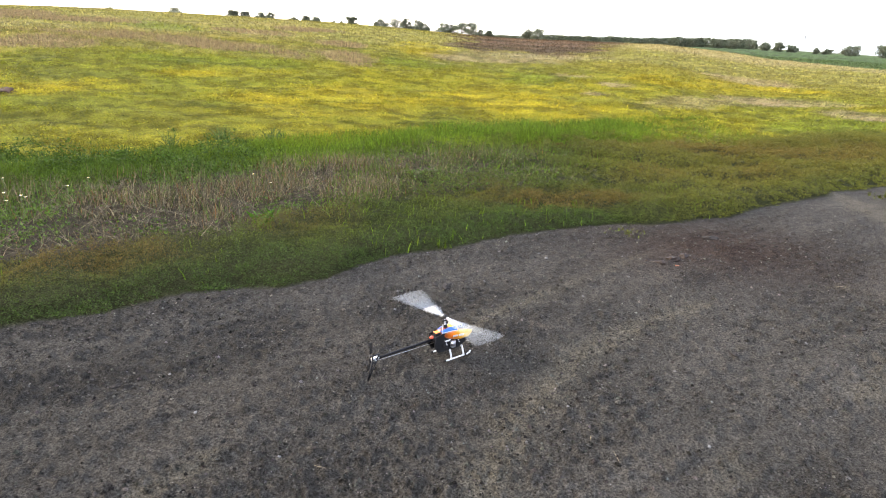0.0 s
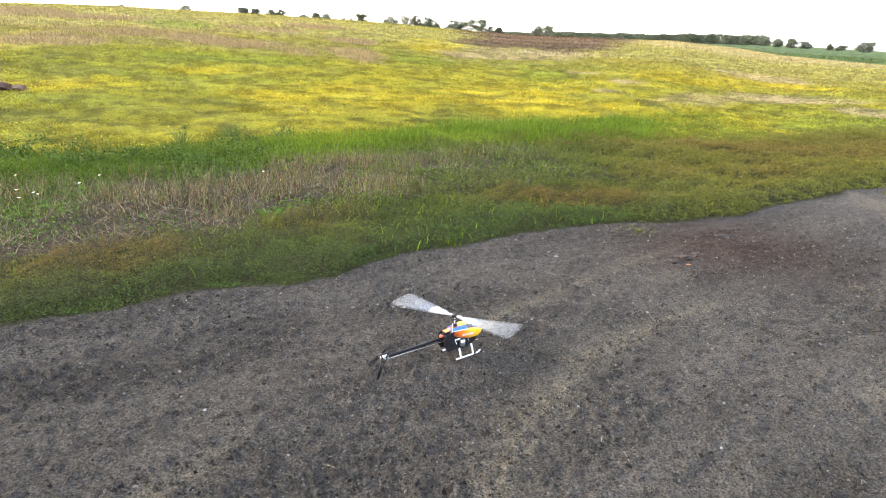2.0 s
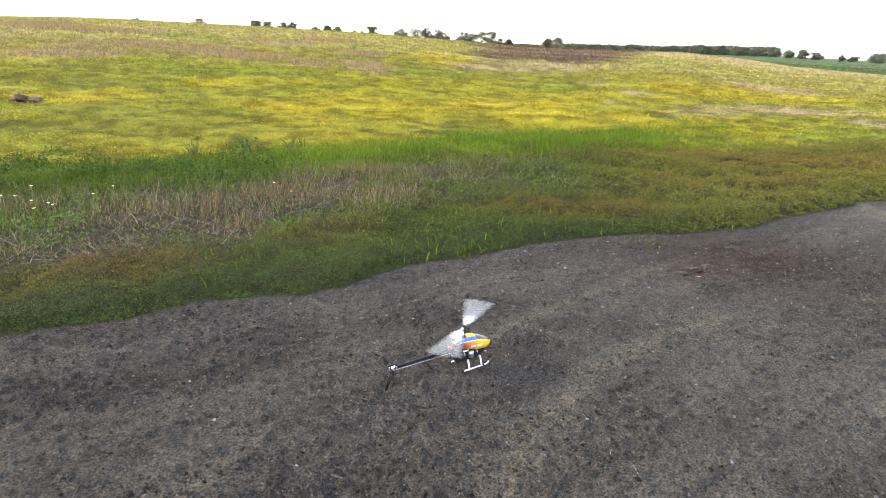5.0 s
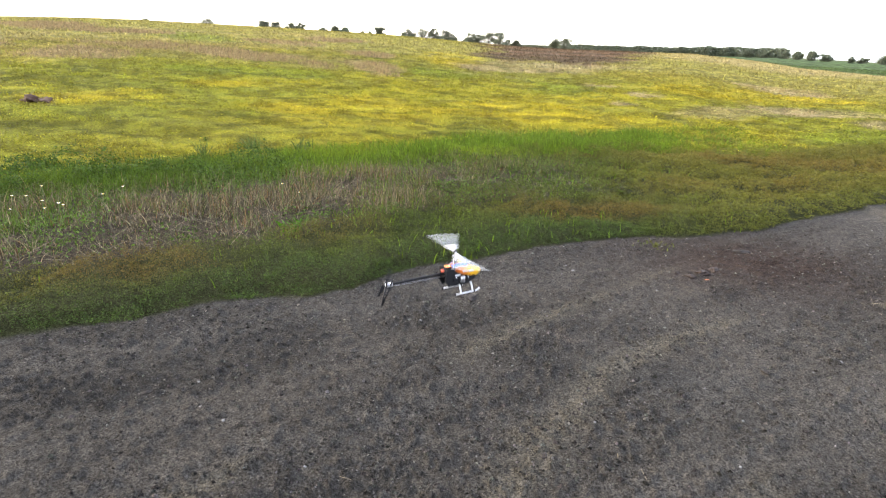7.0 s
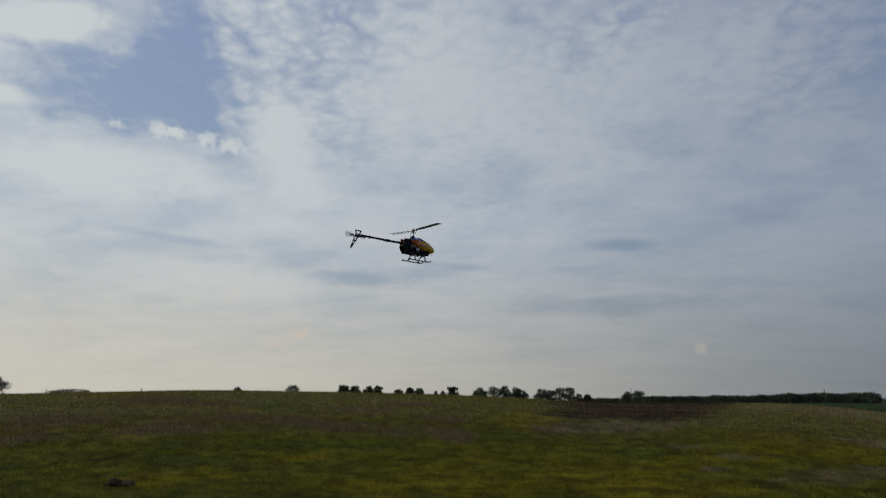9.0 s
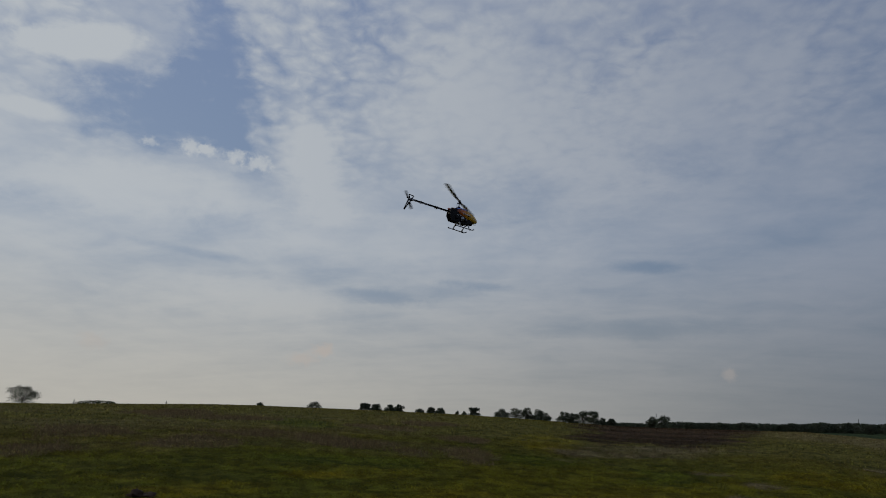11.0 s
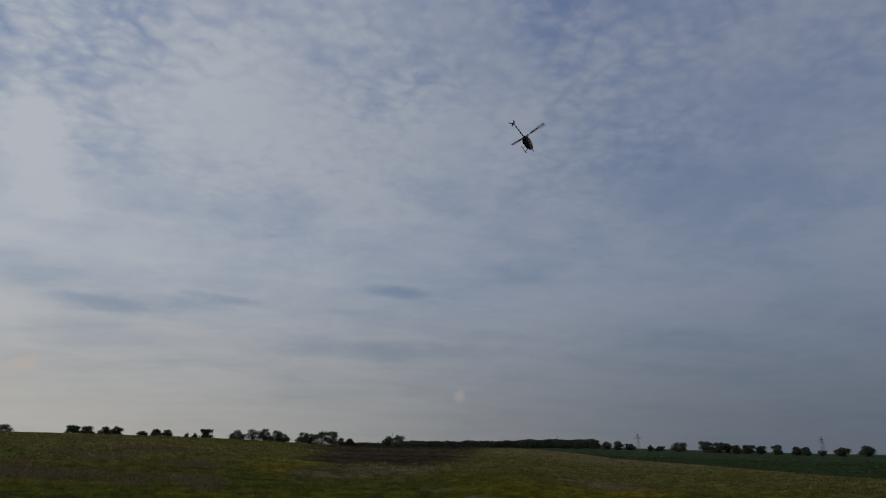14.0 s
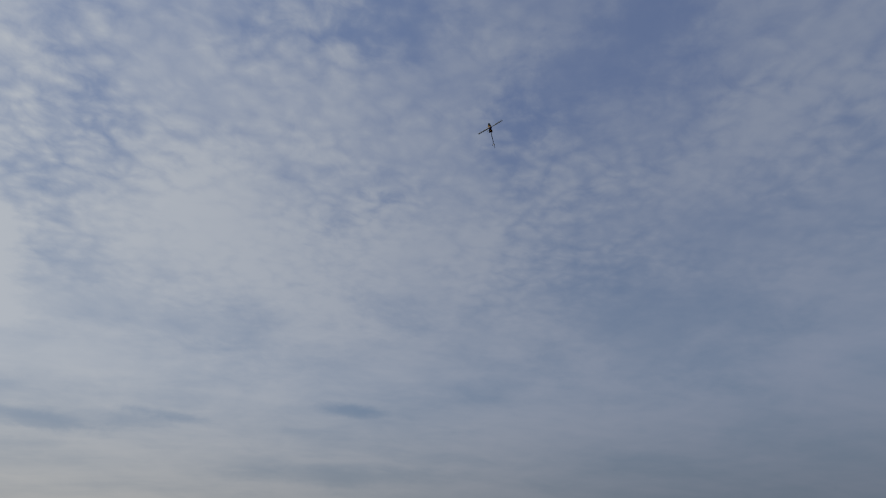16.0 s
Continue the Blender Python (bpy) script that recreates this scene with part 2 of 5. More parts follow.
def lattice(x, y, seed=0):
    """Smooth value noise from 0 to 1 on a unit grid."""
    xi, yi = np.floor(x).astype(np.int64), np.floor(y).astype(np.int64)
    fx, fy = x - xi, y - yi
    fx, fy = fx * fx * (3 - 2 * fx), fy * fy * (3 - 2 * fy)

    def h(i, j):
        n = (i * 374761393 + j * 668265263 + seed * 1442695041) & 0xFFFFFFFF
        n = ((n ^ (n >> 13)) * 1274126177) & 0xFFFFFFFF
        return ((n ^ (n >> 16)) & 0xFFFF) / 65535.0

    a, b, c, d = h(xi, yi), h(xi + 1, yi), h(xi, yi + 1), h(xi + 1, yi + 1)
    return (a * (1 - fx) + b * fx) * (1 - fy) + (c * (1 - fx) + d * fx) * fy


def fbm(x, y, scale, octaves=4, seed=0):
    total, amp, norm = 0.0, 1.0, 0.0
    for o in range(octaves):
        total = total + amp * lattice(x * scale + 17.3 * o, y * scale - 9.1 * o, seed + o)
        norm, amp, scale = norm + amp, amp * 0.55, scale * 2.03
    return total / norm


def step(v, lo, hi):
    t = np.clip((v - lo) / (hi - lo), 0, 1)
    return t * t * (3 - 2 * t)


# crest of the near field and the land behind it, as angles above the eye (degrees) by heading to the left (degrees)
HEAD = np.array([-180, -75, -42, -33, -24, -18, -9, -4, 0, 5, 10, 17, 22, 28, 32, 38, 43, 60, 90, 180.0])
CREST = np.array([-0.8, -1.0, -1.9, -1.4, -0.75, -0.24, -0.22, -0.17, 0.02, 0.28, 0.47, 0.62, 0.68, 0.75, 0.73, 0.58, 0.44, 0.2, -0.4, -0.8])
BEHIND = np.array([-0.8, -0.7, -0.66, -0.48, -0.26, -0.28, -0.34, -0.30, -0.10, 0.16, 0.35, 0.50, 0.56, 0.63, 0.61, 0.46, 0.32, 0.1, -0.5, -0.8])
EYE = 1.86
RISE = 0.7


def land(x, y):
    """Height of the land, without its small relief."""
    r = np.hypot(x, y)
    th = np.degrees(np.arctan2(-x, y))
    e = np.interp(th, HEAD, CREST)
    b = np.interp(th, HEAD, BEHIND)
    rc = np.clip(np.where(e > -0.5, 120.0, EYE / np.tan(np.radians(np.maximum(-e, 0.3)))), 45, 120)
    zc = EYE + rc * np.tan(np.radians(e))
    u = np.clip((r - 8.0) / (rc - 8.0), 0, 1)
    near = zc * (1 - (1 - u) ** (1 + RISE))
    zf = EYE + 450 * np.tan(np.radians(b))
    w = np.clip((r - rc) / (450 - rc), 0, 1)
    mid = zc + (zf - zc) * w
    swell = -0.25 + 0.42 * step(-th, 14, 22)
    far = EYE + r * np.tan(np.radians(b + swell * np.clip((r - 450) / 600, 0, 1)))
    return np.where(r < rc, near, np.where(r < 450, mid, far))


EDGE_X = np.array([-9.0, -4.6, -2.43, -1.98, -1.44, -1.05, -0.76, -0.61, -0.34, 0.0, 0.98, 1.52, 2.09, 2.75, 3.6, 4.59, 5.23, 8, 14, 30])
EDGE_Y = np.array([-2.0, 1.25, 2.97, 3.28, 3.65, 3.75, 3.93, 4.2, 4.42, 4.62, 5.26, 5.43, 5.6, 5.93, 6.52, 7.2, 7.5, 9.0, 12.5, 21])


def beyond(x, y):
    """How far a place lies beyond the ragged edge of the dirt, in metres along y."""
    return y - np.interp(x, EDGE_X, EDGE_Y) + 0.22 * (fbm(x, y, 3.0, 4, 5) - 0.5)


def zones(x, y):
    """Weights of the ground's covers at a place."""
    d = beyond(x, y)
    n1, n2 = fbm(x, y, 0.9, 4, 11), fbm(x, y, 0.35, 4, 23)
    dirt = 1 - step(d, -0.06, 0.06)
    dd = d + 0.9 * (n1 - 0.5)
    near = 1.35 - 0.45 * (1 - step(x, -2.2, -0.6))
    straw = step(dd, near, near + 0.4) * (1 - step(dd, 3.6, 4.6)) * (1 - 0.35 * step(x, -1.5, 0.0)) * (1 - step(x + 2 * (n2 - 0.5), 0.2, 2.0))
    reach = 0.9 * step(x, 2.5, 5.0)
    low = (1 - dirt) * (1 - step(dd + 1.2 * (n2 - 0.5), 3.4 - reach, 4.8 - reach)) * (1 - straw)
    green = step(dd, 3.5, 4.3) * (1 - step(dd, 5.0, 6.3)) * (1 - step(x, 2.6, 4.2))
    field = np.clip(1 - dirt - low - straw - green, 0, 1)
    return dirt, low, straw, green, field, d


C_DIRT = np.array((0.0560, 0.0508, 0.0430))
C_LOW = np.array((0.06, 0.078, 0.015))
C_RUST = np.array((0.1, 0.066, 0.018))
C_YELLOW = np.array((0.245, 0.19, 0.012))
C_LIME = np.array((0.130, 0.136, 0.015))
C_STUB = np.array((0.215, 0.158, 0.076))
C_PLOUGH = np.array((0.055, 0.032, 0.02))
C_CROP = np.array((0.045, 0.068, 0.022))


def blend(a, b, w):
    return a * (1 - w[:, None]) + b * w[:, None]


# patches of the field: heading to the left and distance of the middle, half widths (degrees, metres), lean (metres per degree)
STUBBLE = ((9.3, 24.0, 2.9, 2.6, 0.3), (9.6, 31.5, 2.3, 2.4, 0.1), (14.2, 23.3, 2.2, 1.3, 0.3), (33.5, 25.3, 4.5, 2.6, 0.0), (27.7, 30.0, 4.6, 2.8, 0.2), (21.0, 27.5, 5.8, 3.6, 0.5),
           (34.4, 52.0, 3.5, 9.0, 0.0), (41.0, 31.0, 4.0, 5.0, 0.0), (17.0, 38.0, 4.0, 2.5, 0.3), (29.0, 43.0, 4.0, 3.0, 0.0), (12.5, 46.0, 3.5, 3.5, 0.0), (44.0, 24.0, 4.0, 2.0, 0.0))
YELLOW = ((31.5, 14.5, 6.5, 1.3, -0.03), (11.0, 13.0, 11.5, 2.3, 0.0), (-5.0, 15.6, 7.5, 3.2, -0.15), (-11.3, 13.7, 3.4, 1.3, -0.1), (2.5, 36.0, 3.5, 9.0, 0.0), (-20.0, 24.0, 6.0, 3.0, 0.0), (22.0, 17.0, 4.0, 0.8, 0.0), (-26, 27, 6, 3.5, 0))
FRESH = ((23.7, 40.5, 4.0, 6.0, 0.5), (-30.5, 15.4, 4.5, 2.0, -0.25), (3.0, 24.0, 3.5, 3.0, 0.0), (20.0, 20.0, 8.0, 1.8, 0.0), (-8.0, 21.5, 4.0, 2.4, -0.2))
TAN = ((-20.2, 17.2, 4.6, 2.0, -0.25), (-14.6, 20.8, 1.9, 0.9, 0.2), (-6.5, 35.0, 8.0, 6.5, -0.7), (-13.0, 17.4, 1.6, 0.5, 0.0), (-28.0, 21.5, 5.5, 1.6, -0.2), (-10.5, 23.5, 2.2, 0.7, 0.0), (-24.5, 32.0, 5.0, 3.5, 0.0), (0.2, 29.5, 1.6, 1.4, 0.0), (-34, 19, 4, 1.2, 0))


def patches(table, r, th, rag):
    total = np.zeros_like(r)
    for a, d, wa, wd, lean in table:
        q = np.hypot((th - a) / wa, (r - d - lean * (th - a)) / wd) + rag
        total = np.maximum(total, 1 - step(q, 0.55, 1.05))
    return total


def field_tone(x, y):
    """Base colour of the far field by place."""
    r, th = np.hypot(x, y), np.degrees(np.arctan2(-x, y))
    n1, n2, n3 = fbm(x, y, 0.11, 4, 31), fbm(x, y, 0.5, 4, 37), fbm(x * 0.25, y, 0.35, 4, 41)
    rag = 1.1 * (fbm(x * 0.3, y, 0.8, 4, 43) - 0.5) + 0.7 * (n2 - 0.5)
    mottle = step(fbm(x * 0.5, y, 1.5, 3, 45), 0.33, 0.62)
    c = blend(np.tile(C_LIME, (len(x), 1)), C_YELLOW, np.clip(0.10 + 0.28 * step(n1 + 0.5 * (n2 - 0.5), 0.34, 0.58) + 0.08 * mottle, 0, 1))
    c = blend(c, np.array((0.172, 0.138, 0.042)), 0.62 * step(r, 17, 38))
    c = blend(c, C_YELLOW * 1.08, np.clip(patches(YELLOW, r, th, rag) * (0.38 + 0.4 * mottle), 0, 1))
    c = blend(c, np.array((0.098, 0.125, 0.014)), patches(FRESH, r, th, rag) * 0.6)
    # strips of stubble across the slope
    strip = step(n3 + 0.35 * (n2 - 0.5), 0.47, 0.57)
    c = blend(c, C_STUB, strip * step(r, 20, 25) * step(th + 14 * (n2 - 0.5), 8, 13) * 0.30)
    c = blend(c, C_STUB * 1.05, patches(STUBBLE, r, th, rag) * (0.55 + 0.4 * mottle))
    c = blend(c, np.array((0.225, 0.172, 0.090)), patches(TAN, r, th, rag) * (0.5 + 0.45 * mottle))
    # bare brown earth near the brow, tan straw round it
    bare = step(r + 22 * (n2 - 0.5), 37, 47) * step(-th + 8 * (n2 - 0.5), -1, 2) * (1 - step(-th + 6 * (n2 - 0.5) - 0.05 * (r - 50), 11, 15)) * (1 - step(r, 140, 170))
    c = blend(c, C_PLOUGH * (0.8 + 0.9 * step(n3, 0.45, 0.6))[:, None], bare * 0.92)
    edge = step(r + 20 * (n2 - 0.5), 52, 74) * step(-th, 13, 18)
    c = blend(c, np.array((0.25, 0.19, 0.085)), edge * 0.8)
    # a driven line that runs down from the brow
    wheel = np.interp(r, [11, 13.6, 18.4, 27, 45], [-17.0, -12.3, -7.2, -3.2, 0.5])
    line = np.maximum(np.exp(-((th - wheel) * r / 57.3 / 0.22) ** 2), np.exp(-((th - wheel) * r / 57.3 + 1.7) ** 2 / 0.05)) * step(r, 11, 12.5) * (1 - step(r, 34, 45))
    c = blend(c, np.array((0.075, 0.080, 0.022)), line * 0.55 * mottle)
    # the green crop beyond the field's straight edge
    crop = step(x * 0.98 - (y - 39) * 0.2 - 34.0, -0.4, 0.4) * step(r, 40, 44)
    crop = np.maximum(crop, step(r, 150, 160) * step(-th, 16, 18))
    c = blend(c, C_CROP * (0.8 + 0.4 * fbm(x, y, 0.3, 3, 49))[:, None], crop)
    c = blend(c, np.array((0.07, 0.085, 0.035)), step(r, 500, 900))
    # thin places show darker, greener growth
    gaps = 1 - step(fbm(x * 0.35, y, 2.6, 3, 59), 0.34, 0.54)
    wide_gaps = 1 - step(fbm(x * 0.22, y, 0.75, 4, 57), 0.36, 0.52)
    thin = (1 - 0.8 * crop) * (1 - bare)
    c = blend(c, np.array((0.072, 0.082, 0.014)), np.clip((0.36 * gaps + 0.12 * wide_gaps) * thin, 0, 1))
    # painted light and dark at tuft size, for mounds catching the low sun
    tuft_light = (0.62 + 0.76 * step(fbm(x * 0.6, y, 5.0, 3, 47), 0.30, 0.70)) * (0.88 + 0.24 * step(fbm(x * 0.5, y, 1.4, 3, 48), 0.32, 0.68))
    return c * (1.22 * tuft_light)[:, None], crop


def ground_tone(x, y):
    dirt, low, straw, green, field, d = zones(x, y)
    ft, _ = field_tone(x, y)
    # under weeds, straw and grass the ground is coloured dark for their own shade
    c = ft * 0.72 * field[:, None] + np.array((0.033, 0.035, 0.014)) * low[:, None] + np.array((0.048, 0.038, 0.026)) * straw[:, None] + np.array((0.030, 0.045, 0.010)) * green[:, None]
    n = fbm(x, y, 0.8, 5, 61)
    along, across = x * 0.82 + y * 0.57, -x * 0.57 + y * 0.82
    drag = fbm(along * 0.35, across * 5.0, 1.0, 5, 63)
    loose = step(fbm(along * 0.6, across * 1.5, 1.6, 5, 65), 0.42, 0.60)
    soil = C_DIRT * ((1.18 + 0.40 * (n - 0.5) + 0.75 * (drag - 0.5)) * (1.03 - 0.08 * loose))[:, None]
    warm = step(fbm(x, y, 0.55, 4, 67), 0.45, 0.65)
    soil = blend(soil, np.array((0.082, 0.071, 0.057)), warm * 0.32 * (1 - 0.6 * loose))
    # smooth sandy lanes swept by wheels
    for ys, xs, wide in (((1.5, 2.0, 2.35, 2.8, 3.2, 3.6, 4.2, 5.4), (0.02, 0.17, 0.35, 0.66, 1.0, 1.5, 2.5, 4.6), 0.085), ((1.5, 2.4, 3.4, 4.4, 6.0), (-1.3, -0.55, 0.35, 1.3, 3.1), 0.06),
                         ((1.5, 2.2, 3.0, 4.2), (0.7, 1.45, 2.5, 4.4), 0.10)):
        q = (x - np.interp(y, ys, xs)) * 0.7 - 0.12 * (fbm(x, y, 1.5, 3, 69) - 0.5)
        soil = blend(soil, np.array((0.112, 0.098, 0.073)), 0.8 * np.exp(-(q / wide) ** 2) * step(fbm(along, across, 1.3, 3, 70), 0.34, 0.56))
    soil = soil * (0.95 + 0.13 * step(x - 0.3 * y, -3.2, 1.2))[:, None]
    stain = np.exp(-(((x - 2.3) / 0.9) ** 2 + ((y - 4.9) / 0.7) ** 2))
    soil = blend(soil, np.array((0.046, 0.028, 0.021)), stain * 0.75)
    pale = np.exp(-(((x - 0.62) / 0.13) ** 2 + ((y - 3.3) / 0.07) ** 2)) * step(fbm(x, y, 9, 3, 71), 0.35, 0.6)
    soil = blend(soil, np.array((0.12, 0.10, 0.08)), pale * 0.8)
    return c + soil * dirt[:, None]


def mesh_of(name, verts, faces, material, tones=None, smooth=False):
    """An object from arrays of corners and of faces with one count of sides."""
    me = bpy.data.meshes.new(name)
    k = faces.shape[1]
    me.vertices.add(len(verts))
    me.vertices.foreach_set("co", np.ascontiguousarray(verts, np.float32).ravel())
    me.loops.add(faces.size)
    me.loops.foreach_set("vertex_index", np.ascontiguousarray(faces, np.int32).ravel())
    me.polygons.add(len(faces))
    me.polygons.foreach_set("loop_start", np.arange(0, faces.size, k, dtype=np.int32))
    me.polygons.foreach_set("use_smooth", np.full(len(faces), smooth))
    if tones is not None:
        a = me.color_attributes.new("tone", "FLOAT_COLOR", "POINT")
        a.data.foreach_set("color", np.ascontiguousarray(np.column_stack([tones, np.ones(len(tones))]), np.float32).ravel())
    me.update(calc_edges=True)
    me.materials.append(material)
    return new(name, me)


def relief(x, y):
    """Small heights of the trodden dirt and of the turf."""
    d = beyond(x, y)
    on = 1 - step(d, -0.15, 0.1)
    # shallow wheel ruts that run along the track
    along, across = x * 0.82 + y * 0.57, -x * 0.57 + y * 0.82
    ruts = 0.010 * np.sin(across * 5.2 + 2.2 * fbm(along, across, 0.5, 3, 83)) + 0.016 * (fbm(along * 0.5, across * 5.0, 1.6, 4, 85) - 0.5)
    loose = step(fbm(along * 0.6, across * 1.5, 1.6, 5, 65), 0.42, 0.60)
    clods = 0.012 * (fbm(x, y, 7.0, 5, 73) - 0.5) + (0.05 + 0.03 * loose) * np.maximum(fbm(x, y, 24.0, 3, 79) - 0.50, 0)
    turf = 0.05 * step(d, 0.0, 0.3) + 0.10 * (fbm(x, y, 1.6, 4, 89) - 0.5) * step(d, 0.2, 1.0)
    fade = 1 - step(np.hypot(x, y), 60, 110)
    heli = 1 - 0.8 * np.exp(-((x - 0.02) ** 2 + (y - 2.95) ** 2) / 0.04)
    return ((ruts + clods) * on * heli + turf * (1 - on)) * fade


def height(x, y):
    return land(x, y) + relief(x, y)


def build_ground():
    th = np.radians(np.concatenate([np.arange(-180, -56, 4.0), np.arange(-56, 54, 0.2), np.arange(54, 180, 4.0)]))
    r = np.concatenate([[0.02], np.geomspace(0.3, 1.7, 12)[:-1], np.arange(1.7, 6.0, 0.017), np.arange(6.0, 9.0, 0.035), np.geomspace(9.0, 130, 170), np.geomspace(134, 4500, 50)])
    T, Rr = np.meshgrid(th, r)
    x, y = (-Rr * np.sin(T)).ravel(), (Rr * np.cos(T)).ravel()
    v = np.column_stack([x, y, height(x, y)])
    n, m = len(r), len(th)
    i, j = np.meshgrid(np.arange(n - 1), np.arange(m), indexing="ij")
    k = (j + 1) % m
    f = np.stack([i * m + j, i * m + k, (i + 1) * m + k, (i + 1) * m + j], -1).reshape(-1, 4)[:, ::-1]
    ob = mesh_of("ground", v, f, M_GROUND, ground_tone(x, y), True)
    return tagged(ob, "dark dirt track and a rising stubble field gone yellow-green", "ground", kind="structure")


build_ground()


# ---- small builders for things ----
def part(name, bm, material, parent=None, label="", smooth=True):
    me = bpy.data.meshes.new(name)
    bmesh.ops.recalc_face_normals(bm, faces=bm.faces)
    bm.to_mesh(me)
    bm.free()
    me.materials.append(material)
    for p in me.polygons:
        p.use_smooth = smooth
    ob = new(name, me)
    if parent is not None:
        ob.parent = parent
    if label:
        tagged(ob, label)
    return ob


def box(bm, size, m, bevel=0.0):
    g = bmesh.ops.create_cube(bm, size=1.0, matrix=m @ Matrix.Diagonal((*size, 1)))
    if bevel:
        es = list({e for v in g["verts"] for e in v.link_edges})
        bmesh.ops.bevel(bm, geom=es, offset=bevel, segments=2, affect="EDGES", profile=0.5)
    return bm


def rod(bm, a, b, r, r2=None, sides=10):
    a, b = Vector(a), Vector(b)
    d = b - a
    m = Matrix.Translation((a + b) / 2) @ d.to_track_quat("Z", "Y").to_matrix().to_4x4()
    bmesh.ops.create_cone(bm, cap_ends=True, segments=sides, radius1=r, radius2=r if r2 is None else r2, depth=d.length, matrix=m)
    return bm


def tube(bm, points, r, sides=8):
    """A round tube along a line of points."""
    pts = [Vector(p) for p in points]
    rings = []
    for i, p in enumerate(pts):
        d = (pts[min(i + 1, len(pts) - 1)] - pts[max(i - 1, 0)]).normalized()
        u = d.cross(Vector((0, 1, 0.01))).normalized()
        w = d.cross(u)
        rings.append([bm.verts.new(p + r * (math.cos(k * math.tau / sides) * u + math.sin(k * math.tau / sides) * w)) for k in range(sides)])
    for a, b in zip(rings, rings[1:]):
        for k in range(sides):
            bm.faces.new((a[k], a[(k + 1) % sides], b[(k + 1) % sides], b[k]))
    bm.faces.new(rings[0])
    bm.faces.new(rings[-1])
    return bm


def loft(bm, sections, sides=20, power=2.3, arc=(0, 360)):
    """Superellipse sections (x, centre z, half width, half height) joined along x."""
    full = arc[1] - arc[0] >= 360
    n = sides if full else sides + 1
    rings = []
    for x, zc, hw, hh in sections:
        ring = []
        for k in range(n):
            a = radians(arc[0] + (arc[1] - arc[0]) * k / sides)
            c, s = math.cos(a), math.sin(a)
            ring.append(bm.verts.new((x, hw * math.copysign(abs(c) ** (2 / power), c), zc + hh * math.copysign(abs(s) ** (2 / power), s))))
        rings.append(ring)
    for a, b in zip(rings, rings[1:]):
        for k in range(n if full else n - 1):
            bm.faces.new((a[k], a[(k + 1) % n], b[(k + 1) % n], b[k]))
    if full:
        bm.faces.new(rings[0])
        bm.faces.new(rings[-1])
    return bm


def plate(bm, outline, y, thick):
    """A flat plate in the x-z plane."""
    lo = [bm.verts.new((x, y - thick / 2, z)) for x, z in outline]
    hi = [bm.verts.new((x, y + thick / 2, z)) for x, z in outline]
    bm.faces.new(lo)
    bm.faces.new(hi[::-1])
    for i in range(len(lo)):
        j = (i + 1) % len(lo)
        bm.faces.new((lo[i], lo[j], hi[j], hi[i]))
    return bm


BM = bmesh.new


def canopy_paint():
    """Yellow lacquer that runs through orange into a dark red-brown at the rear."""
    m, nt, b = nodes_of("canopy_lacquer", 0.28, 0, 0.5)
    t = nt.nodes.new("ShaderNodeTexCoord")
    s = nt.nodes.new("ShaderNodeSeparateXYZ")
    nt.links.new(t.outputs["Object"], s.inputs[0])
    n = tex_noise(nt, 26.0, 3.0, 0.6, t.outputs["Object"])
    a = nt.nodes.new("ShaderNodeMath")
    a.operation = "MULTIPLY_ADD"
    nt.links.new(n, a.inputs[0])
    a.inputs[1].default_value = 0.05
    nt.links.new(s.outputs[0], a.inputs[2])
    r = nt.nodes.new("ShaderNodeValToRGB")
    nt.links.new(scaled(nt, a.outputs[0], 0, 1, -0.03, 0.19), r.inputs[0])
    r.color_ramp.elements[0].color, r.color_ramp.elements[0].position = (0.09, 0.015, 0.006, 1), 0.12
    r.color_ramp.elements[1].color, r.color_ramp.elements[1].position = (0.80, 0.40, 0.015, 1), 0.62
    e = r.color_ramp.elements.new(0.36)
    e.color = (0.62, 0.14, 0.012, 1)
    e = r.color_ramp.elements.new(0.95)
    e.color = (0.78, 0.44, 0.03, 1)
    nt.links.new(r.outputs[0], b.inputs["Base Color"])
    b.inputs["Coat Weight"].default_value = 0.4
    return m


M_CANOPY = canopy_paint()
M_YELLOW = painted("yellow_lacquer", (0.78, 0.44, 0.02), 0.3, 0, 0.5)
M_BLUE = painted("blue_lacquer", (0.015, 0.10, 0.50), 0.3, 0, 0.5)
M_SMOKE = painted("smoked_screen", (0.02, 0.02, 0.022), 0.12, 0, 0.5)
M_BLACK = painted("black_plastic", (0.010, 0.010, 0.011), 0.55, 0, 0.2, 0.25)
M_CARBON = painted("carbon_tube", (0.008, 0.008, 0.009), 0.6, 0, 0.12, 0.3, 300)
M_WHITE = painted("white_plastic", (0.50, 0.50, 0.49), 0.4, 0, 0.4, 0.06)
M_BLADE = painted("grey_glass_fibre", (0.30, 0.31, 0.31), 0.3, 0, 0.5, 0.08)
M_ROOT = painted("white_glass_fibre", (0.52, 0.53, 0.53), 0.35, 0, 0.4, 0.06)
M_SILVER = painted("brushed_aluminium", (0.62, 0.62, 0.63), 0.3, 0.9, 0.5)
M_ORANGE = painted("orange_label", (0.75, 0.20, 0.03), 0.5)
M_RED = painted("red_orange_plastic", (0.42, 0.07, 0.03), 0.5)
M_STEEL = painted("steel", (0.35, 0.35, 0.36), 0.35, 0.9)


